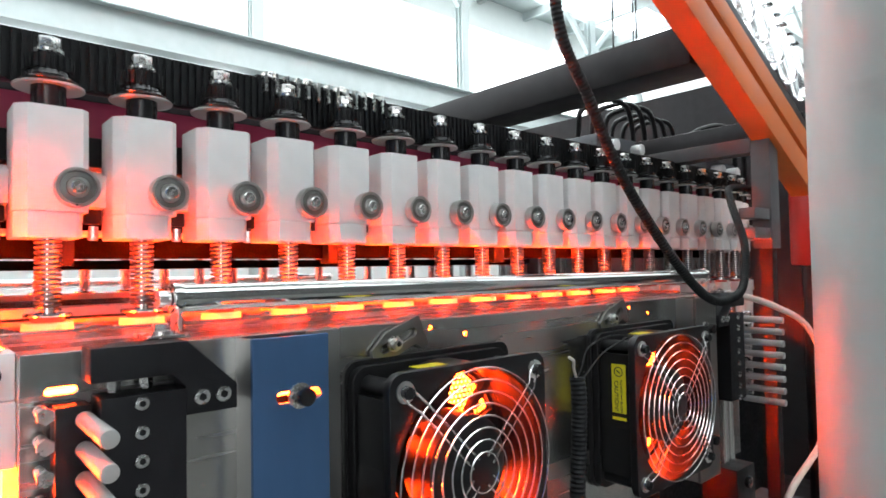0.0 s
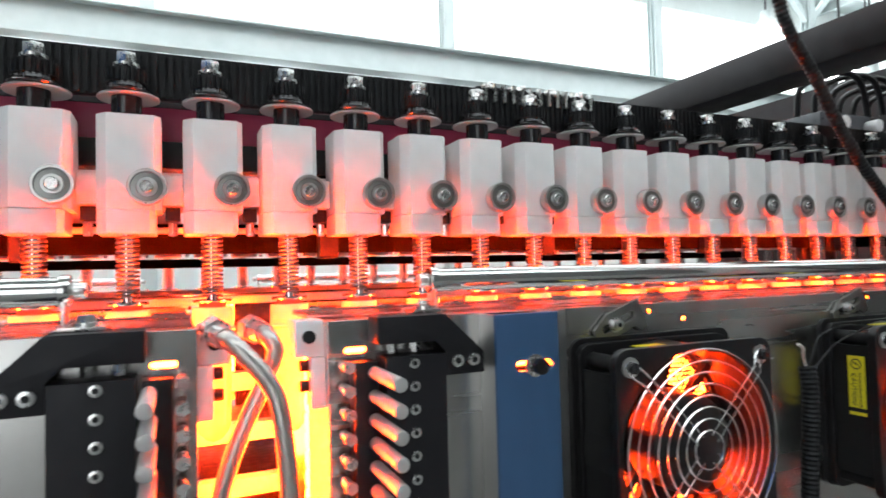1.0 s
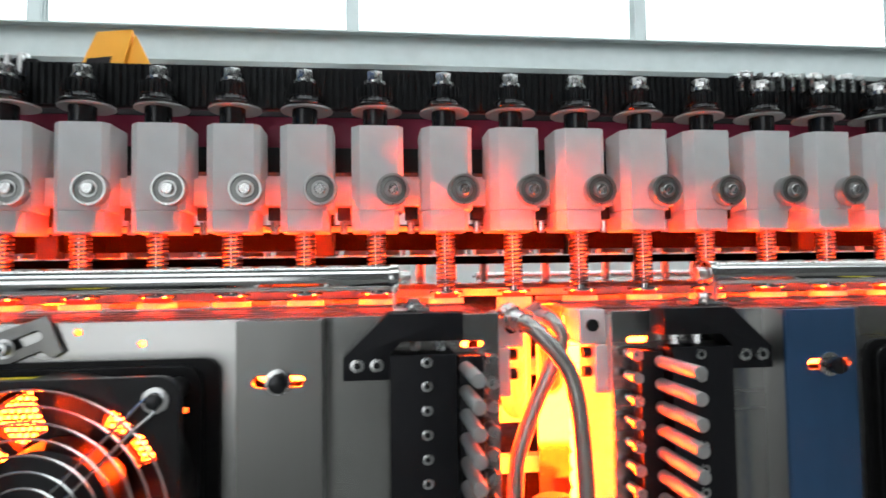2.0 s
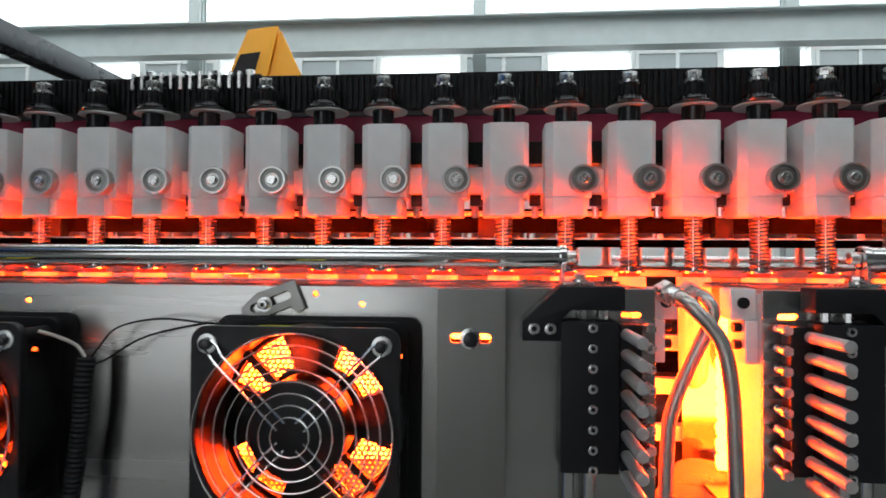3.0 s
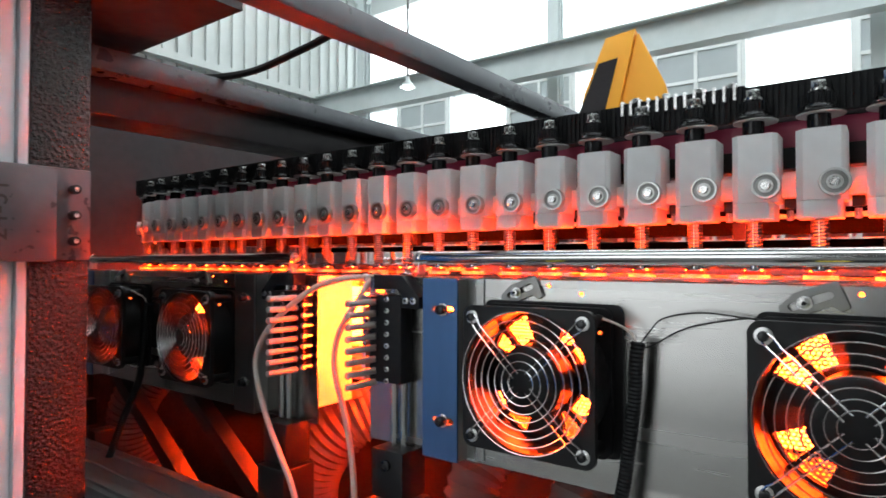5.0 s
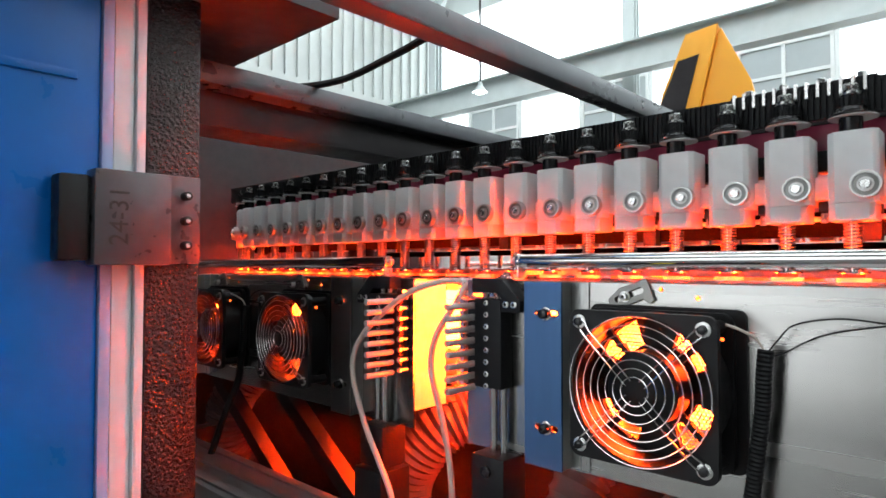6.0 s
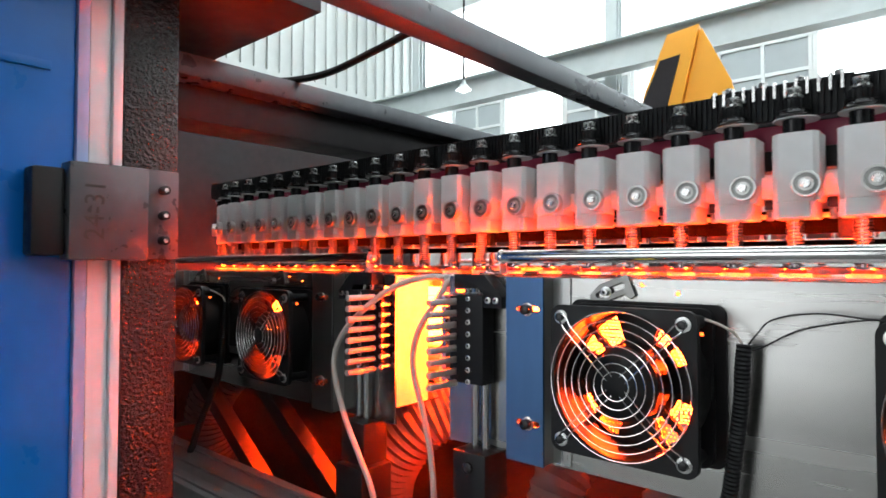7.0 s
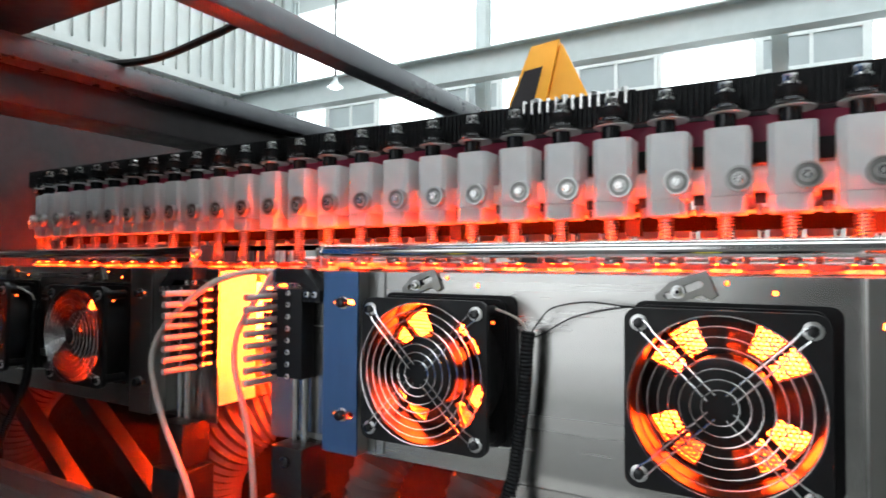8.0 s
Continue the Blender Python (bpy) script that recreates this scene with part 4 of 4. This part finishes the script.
CARRIER = carrier()
CARRIERS = []
for k in range(122):
    s0 = ((CX1 - (0.2846 + SPEED)) + PITCH * k) % (122 * PITCH)  # distance along the loop at 0 s
    ob = CARRIER if k == 0 else copy_thing(CARRIER, loop_pose(s0))
    CARRIERS.append((ob, s0))
for x in (CX0, CX1):
    w = thing("sprocket_wheel", (x, YC, 0), "large dark wheel that turns the carrier chain", "wheel", "chain wheels")
    part("rim", lathe(bm_new(), [(0.17, 1.31), (0.225, 1.31), (0.225, 1.335), (0.17, 1.335)], Matrix.Identity(4), 64, True), DARK_STEEL, w)
    part("disc", lathe(bm_new(), [(0.03, 1.315), (0.172, 1.315), (0.172, 1.33), (0.03, 1.33)], Matrix.Identity(4), 48), DARK_STEEL, w)
    part("axle", cyl(bm_new(), (0, 0, 1.035), "z", 0.03, 0.59, 24), DARK_STEEL, w)

# ---- post, door and clamp beside the bay ----


def bay_edge():
    x = -0.70
    p = thing("bay_post", (0, 0, 0), "black hammered paint post at the edge of the bay", "post")
    part("post", box(bm_new(), x - 0.09, x, -0.2485, -0.189, 0, 2.4, 0.003), DARK_PAINT, p)
    d = thing("blue_door", (0, 0, 0), "large blue painted machine door with a pale edge", "door")
    part("door_leaf", box(bm_new(), x - 0.045, x - 0.006, -0.47, -0.2935, 0.1, 2.4, 0.003), BLUE, d)
    part("edge_strip", box(bm_new(), x - 0.045, x - 0.002, -0.2930, -0.2815, 0.1, 2.4, 0.002), SEAL_BLUE, d, "bluish door edge")
    part("pale_edge", box(bm_new(), x - 0.045, x - 0.004, -0.2810, -0.2600, 0.1, 2.4, 0.002), SEAL, d, "pale door edge")
    part("white_edge", box(bm_new(), x - 0.045, x + 0.001, -0.2595, -0.2495, 0.1, 2.4, 0.002), SEAL, d, "pale door edge")
    part("swage", box(bm_new(), x - 0.0058, x - 0.003, -0.47, -0.316, 1.438, 1.447, 0.001), BLUE, d, "pressed ridge of the door")
    c = thing("door_catch", (0, 0, 0), "dark grey plastic door catch with three screws and pencilled figures", "catch")
    body = box(bm_new(), x + 0.0015, x + 0.030, -0.3085, -0.2330, 1.2487, 1.3455, 0.003)
    part("body", body, FRAME_PAINT, c)
    part("back_lug", box(bm_new(), x - 0.0055, x + 0.022, -0.338, -0.3090, 1.2530, 1.3385, 0.004), BLACK, c)
    part("flange_plate", box(bm_new(), x + 0.0015, x + 0.010, -0.2325, -0.1925, 1.2505, 1.3480, 0.001), FRAME_PAINT, c)
    for z in (1.3255, 1.2980, 1.2705):
        s = part("screw", cyl(bm_new(), (x + 0.0155, -0.2110, z), "x", 0.0050, 0.011, 16, bevel=0.0008), GLOSS, c)
        part("socket", cyl(bm_new(), (x + 0.0212, -0.2110, z), "x", 0.0026, 0.0006, 6), ZINC, s)
    m = Matrix.Translation((x + 0.0302, -0.285, 1.2985)) @ Matrix.Rotation(radians(90), 4, "Z") @ Matrix.Rotation(radians(90), 4, "X") @ Matrix.Rotation(radians(90), 4, "Z")
    words("pencil_mark", "24-31", 0.0260, INK, c, m, "pencilled figures")


bay_edge()

# ---- right end of the bay ----


def right_end():
    p = thing("bay_post", (0.809, -0.1695, 0), "pale worn galvanised post close to the bay", "post")
    part("post", lathe(bm_new(), [(0.043, 0), (0.043, 2.4)], Matrix.Identity(4), 40), GALV, p)
    ch = thing("infeed_rail", (0.045, 0, 0), "sloping infeed channel, orange lamp glow put into its colour", "rail")
    a, b, c, d = Vector((0.76, 0, 1.566)), Vector((1.175, 0, 1.3615)), Vector((0.892, 0, 1.600)), Vector((1.20, 0, 1.455))
    for k, (u, v, y0, y1) in enumerate(((0.0, 0.36, 0.0, 0.03), (0.36, 0.46, 0.010, 0.03), (0.46, 0.76, 0.0, 0.03), (0.76, 1.0, 0.006, 0.03))):
        q = [a.lerp(c, u), b.lerp(d, u), b.lerp(d, v - 0.005), a.lerp(c, v - 0.005)]
        part("channel_strip", prism(bm_new(), [(w.x, w.z) for w in q], y0, y1, 0.001), RAIL_GLOW if k in (0, 2) else DARK_STEEL, ch)
    for k in range(5):
        w = Vector((1.036, 0.0, 1.577)).lerp(Vector((1.266, 0.0, 1.4955)), k / 5)
        pf = thing("preform", (w.x, 0.012, w.z), "clear plastic preform hanging in the infeed rail", "preform", "cold preforms")
        part("body", lathe(bm_new(), [(0.001, -0.012), (0.006, -0.0105), (0.0102, -0.004), (0.0112, 0.004), (0.0112, 0.07), (0.015, 0.071), (0.015, 0.074), (0.011, 0.075), (0.011, 0.09)], Matrix.Rotation(radians(-12), 4, "X"), 20), GLASS_PET, pf)
    # sheet added to keep lamp light off the infeed channel and post
    es = thing("lamp_shield", (0.2215 + D, 0, 0), "dark sheet added to block lamp light at the heater end", "shield")
    part("sheet", box(bm_new(), 0, 0.002, 0.068, 0.169, 1.045, 1.234), DARK_STEEL, es)
    part("foot", box(bm_new(), -0.004, 0.006, 0.10, 0.14, 0.7405, 1.0448), DARK_STEEL, es)
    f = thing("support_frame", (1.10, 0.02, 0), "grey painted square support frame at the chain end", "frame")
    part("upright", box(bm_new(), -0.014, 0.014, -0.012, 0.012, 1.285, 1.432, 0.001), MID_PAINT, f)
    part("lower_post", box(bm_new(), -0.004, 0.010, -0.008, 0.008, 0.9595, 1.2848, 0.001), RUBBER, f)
    part("top_bar", box(bm_new(), -0.014, 0.014, 0.0123, 0.19, 1.413, 1.432, 0.001), MID_PAINT, f)
    for z in (1.297, 1.322):
        part("stub_bar", box(bm_new(), -0.06, -0.0143, -0.010, 0.010, z, z + 0.014, 0.001), MID_PAINT, f)
    part("base", box(bm_new(), -0.03, 0.03, -0.06, 0.03, 0.9592, 0.9594), MID_PAINT, f)
    mo = thing("drive_motor", (1.62, 0.12, 0), "red painted round motor at the chain end", "motor")
    part("body", cyl(bm_new(), (0, 0, 1.34), "z", 0.05, 0.16, 28, bevel=0.006), RED_PAINT, mo)
    part("stand", cyl(bm_new(), (0, 0, 1.0), "z", 0.03, 0.519, 16), DARK_STEEL, mo)
    for k, (x, y, z, w) in enumerate(((1.45, 0.5, 1.52, 0.10), (1.6, 0.35, 1.46, 0.07), (1.75, 0.6, 1.55, 0.12))):
        v = thing("valve_block", (x, y, z), "grey pneumatic valve block with hoses", "valve", "valves")
        part("body", box(bm_new(), -w, w, -0.05, 0.05, -0.03, 0.03, 0.004), FRAME_PAINT, v)
        for i in range(2):
            part("fitting", cyl(bm_new(), (-w * 0.6 + w * i, -0.062, 0.006), "y", 0.013, 0.024, 12, bevel=0.002), BLOCK, v, "white plastic fitting")
        for i in range(3):
            part("hose", tube(bm_new(), smooth_path([(-w + 0.05 * i, 0, 0.03), (-w + 0.05 * i, -0.02, 0.09), (-w + 0.05 * i + 0.1, -0.06, 0.10), (-w + 0.05 * i + 0.2, -0.02, -0.05)], 8), 0.006, 8), BLACK, v)
    cab = thing("corrugated_cable", (0, 0, 0), "black corrugated cable hanging in a loop", "cable")
    pts = smooth_path([(0.572, -0.05, 1.62), (0.575, -0.05, 1.4466), (0.6096, -0.05, 1.386), (0.6572, -0.05, 1.3254), (0.7307, -0.05, 1.2649), (0.79, -0.048, 1.2345), (0.84, -0.045, 1.2326), (0.88, -0.04, 1.245), (0.91, -0.03, 1.285), (0.95, 0.0, 1.335), (1.02, 0.03, 1.36), (1.15, 0.05, 1.37)], 30)
    part("sleeve", tube(bm_new(), even(pts, 0.0016), 0.0037, 10, rib=0.0006), RUBBER, cab)


right_end()
lc = thing("loose_cable", (0, 0, 0), "black cable slung under the roof between the beams", "cable")
part("cable", tube(bm_new(), smooth_path([(-0.93, -0.08, 1.552), (-0.90, -0.06, 1.54), (-0.8837, -0.042, 1.535), (-0.8575, 0.0215, 1.533), (-0.7645, 0.0624, 1.535), (-0.6356, 0.0618, 1.545), (-0.56, 0.06, 1.552), (-0.48, 0.06, 1.536)], 10), 0.0055, 8), RUBBER, lc)

# ---- hoses in the gaps ----


def gap_hoses(x, kind):
    mt, lb = (HOSE, "braided steel hose") if kind == "steel" else (CREAM, "cream sleeved hose")
    if kind == "steel":
        runs = [[(-0.024, 0.006, 1.2305), (-0.018, -0.010, 1.2270), (-0.012, -0.015, 1.2210), (0.001, -0.018, 1.2036), (0.006, -0.020, 1.1804), (0.0085, -0.020, 1.1403), (0.010, -0.020, 1.06), (0.008, -0.02, 0.95)],
                [(-0.003, 0.028, 1.2290), (0.002, 0.014, 1.2270), (0.0065, 0.010, 1.2180), (0.001, 0.010, 1.2028), (-0.009, 0.010, 1.1819), (-0.018, 0.010, 1.1584), (-0.022, 0.010, 1.1348), (-0.024, 0.01, 1.05), (-0.02, 0.01, 0.95)]]
    else:
        runs = [[(0.018, 0.022, 1.228), (0.010, 0.008, 1.231), (-0.005, -0.012, 1.2290), (-0.040, -0.028, 1.214), (-0.102, -0.033, 1.1700), (-0.127, -0.034, 1.1250), (-0.107, -0.034, 1.0658), (-0.078, -0.033, 1.018), (-0.058, -0.032, 0.9835), (-0.03, -0.03, 0.90)],
                [(0.027, 0.020, 1.227), (0.026, 0.004, 1.226), (0.022, -0.008, 1.2075), (-0.004, -0.013, 1.1682), (-0.010, -0.014, 1.1296), (0.006, -0.013, 1.0754), (0.018, -0.012, 1.0163), (0.024, -0.012, 0.90)]]
    for r in runs:
        h = thing("cooling_hose", (x, 0, 0), lb + " with a hexagon fitting", "hose", "cooling hoses")
        part("hose", tube(bm_new(), even(smooth_path(r, 10), 0.0014), 0.0044, 14, rib=0.0003) if kind == "steel" else tube(bm_new(), smooth_path(r, 10), 0.0035, 12), mt, h)
        a, b = Vector(r[0]), Vector(r[1])
        q = (b - a).to_track_quat("Z", "Y").to_matrix().to_4x4()
        fit_m = Matrix.Translation(a) @ q
        bm = bm_new()
        bmesh.ops.create_cone(bm, cap_ends=True, segments=6, radius1=0.0078, radius2=0.0078, depth=0.008, matrix=fit_m)
        bmesh.ops.create_cone(bm, cap_ends=True, segments=16, radius1=0.0056, radius2=0.0056, depth=0.012, matrix=fit_m @ Matrix.Translation((0, 0, 0.008)))
        part("fitting", bm, ZINC, h, "steel hexagon fitting")


gap_hoses(0.2507, "steel")
gap_hoses(0.2507 - D, "cream")
eh = thing("cooling_hose", (0, 0, 0), "cream sleeved hose bent down at the end of the heaters", "hose", "cooling hoses")
part("hose", tube(bm_new(), smooth_path([(0.905, 0.015, 1.236), (0.925, -0.012, 1.232), (0.965, -0.035, 1.219), (1.02, -0.05, 1.193), (1.045, -0.06, 1.14), (1.03, -0.06, 1.07), (0.95, -0.05, 1.02), (0.93, -0.045, 0.959)], 10), 0.0035, 12), CREAM, eh)
part("fitting", cyl(bm_new(), (0.905, 0.0175, 1.2365), "y", 0.0062, 0.008, 6, bevel=0.0005), ZINC, eh, "steel hexagon fitting")

# ---- cables of the fans ----


def fan_wiring(x, y):
    w = thing("fan_cable", (x, y, 0), "black corrugated cable sleeve with two thin wires between the fans", "cable", "fan cables")
    pts = smooth_path([(-0.1455, -0.018, 1.186), (-0.1465, -0.020, 1.17), (-0.1480, -0.020, 1.141), (-0.1530, -0.021, 1.0975), (-0.158, -0.024, 1.062), (-0.17, -0.04, 1.01), (-0.18, -0.06, 0.94)], 20)
    part("sleeve", tube(bm_new(), even(pts, 0.0016), 0.0052, 10, rib=0.0008), RUBBER, w)
    for run in ([(-0.1445, -0.017, 1.184), (-0.138, -0.017, 1.193), (-0.1269, -0.015, 1.2053), (-0.0994, -0.015, 1.2112), (-0.0703, -0.013, 1.2091), (-0.060, -0.009, 1.208)],
                [(-0.1440, -0.018, 1.182), (-0.1350, -0.016, 1.184), (-0.1085, -0.015, 1.1993), (-0.0703, -0.014, 1.2083), (-0.060, -0.009, 1.207)]):
        part("wire", tube(bm_new(), smooth_path(run, 10), 0.0007, 6), BLACK, w)
    part("wire", tube(bm_new(), smooth_path([(-0.147, -0.018, 1.186), (-0.152, -0.020, 1.194), (-0.160, -0.026, 1.200), (-0.170, -0.030, 1.204)], 10), 0.0011, 6), CREAM, w)


for x, y in ((-DC, 0), (0, 0), (D + 0.022, -0.016)):
    fan_wiring(x, y)

# ---- below the heaters ----


def ducts():
    for x, z, y in ((-0.60, 1.0, 0.02), (-1.10, 1.01, 0.03), (0.25, 0.99, 0.05)):
        d = thing("flexible_duct", (x, y, 0), "ribbed clear flexible air duct below the heaters", "duct", "air ducts")
        pts = smooth_path([(0.06, 0.10, z + 0.06), (0.02, 0.06, z + 0.03), (-0.02, 0.04, z - 0.04), (-0.03, 0.06, z - 0.14), (0.0, 0.12, z - 0.27)], 16)
        part("hose", tube(bm_new(), even(pts, 0.0055), 0.038, 28, rib=0.004), DUCT, d)
    for x, y in ((-0.345, 0.045), (-0.23, 0.05)):
        d = thing("flexible_duct", (x, y, 0), "ribbed clear flexible air duct below the heaters", "duct", "air ducts")
        pts = smooth_path([(0.01, 0.03, 1.05), (0.0, 0.0, 1.01), (-0.005, -0.004, 0.93), (0.0, 0.0, 0.85), (0.0, 0.02, 0.742)], 16)
        part("hose", tube(bm_new(), even(pts, 0.0055), 0.027, 24, rib=0.003), DUCT, d)
    for x in (-0.96, -0.74):
        solid("brace", prism(bm_new(), [(-0.14, 1.05), (-0.10, 1.05), (0.12, 0.90), (0.08, 0.90)], -0.012, 0.012), DARK_STEEL, "dark steel diagonal brace under the heater", "brace", "braces", at=pose(x, 0.03, 0))
    for x in (-1.10, -0.60, -0.35, 0.13, 0.39, 0.86):
        st = thing("heater_stand", (x, 0, 0), "black stand that carries the heater on the bed", "stand", "heater stands")
        part("stand", box(bm_new(), -0.016, 0.016, -0.01, 0.03, 0.74, 0.956, 0.002), BLACK, st)


ducts()


# ---- what moves ----


def motions():
    for ob, s0 in CARRIERS:
        s1 = s0 + SPEED * 8
        straight = any(a <= s0 and s1 <= b for a, b in ((0, LS), (LS + math.pi * R, 2 * LS + math.pi * R)))
        times = (0, 8) if straight else [0.2 * i for i in range(41)]
        walk(ob, [(t, loop_pose(s0 + SPEED * t)) for t in times])
    for i, f in enumerate(FANS):
        rotor = [o for o in f.children if o.name.startswith("rotor")][0]
        walk(rotor, [(k / 30, pose(0, 0, 0, 0, 86 * k + 20 * i, 0)) for k in range(241)])


motions()
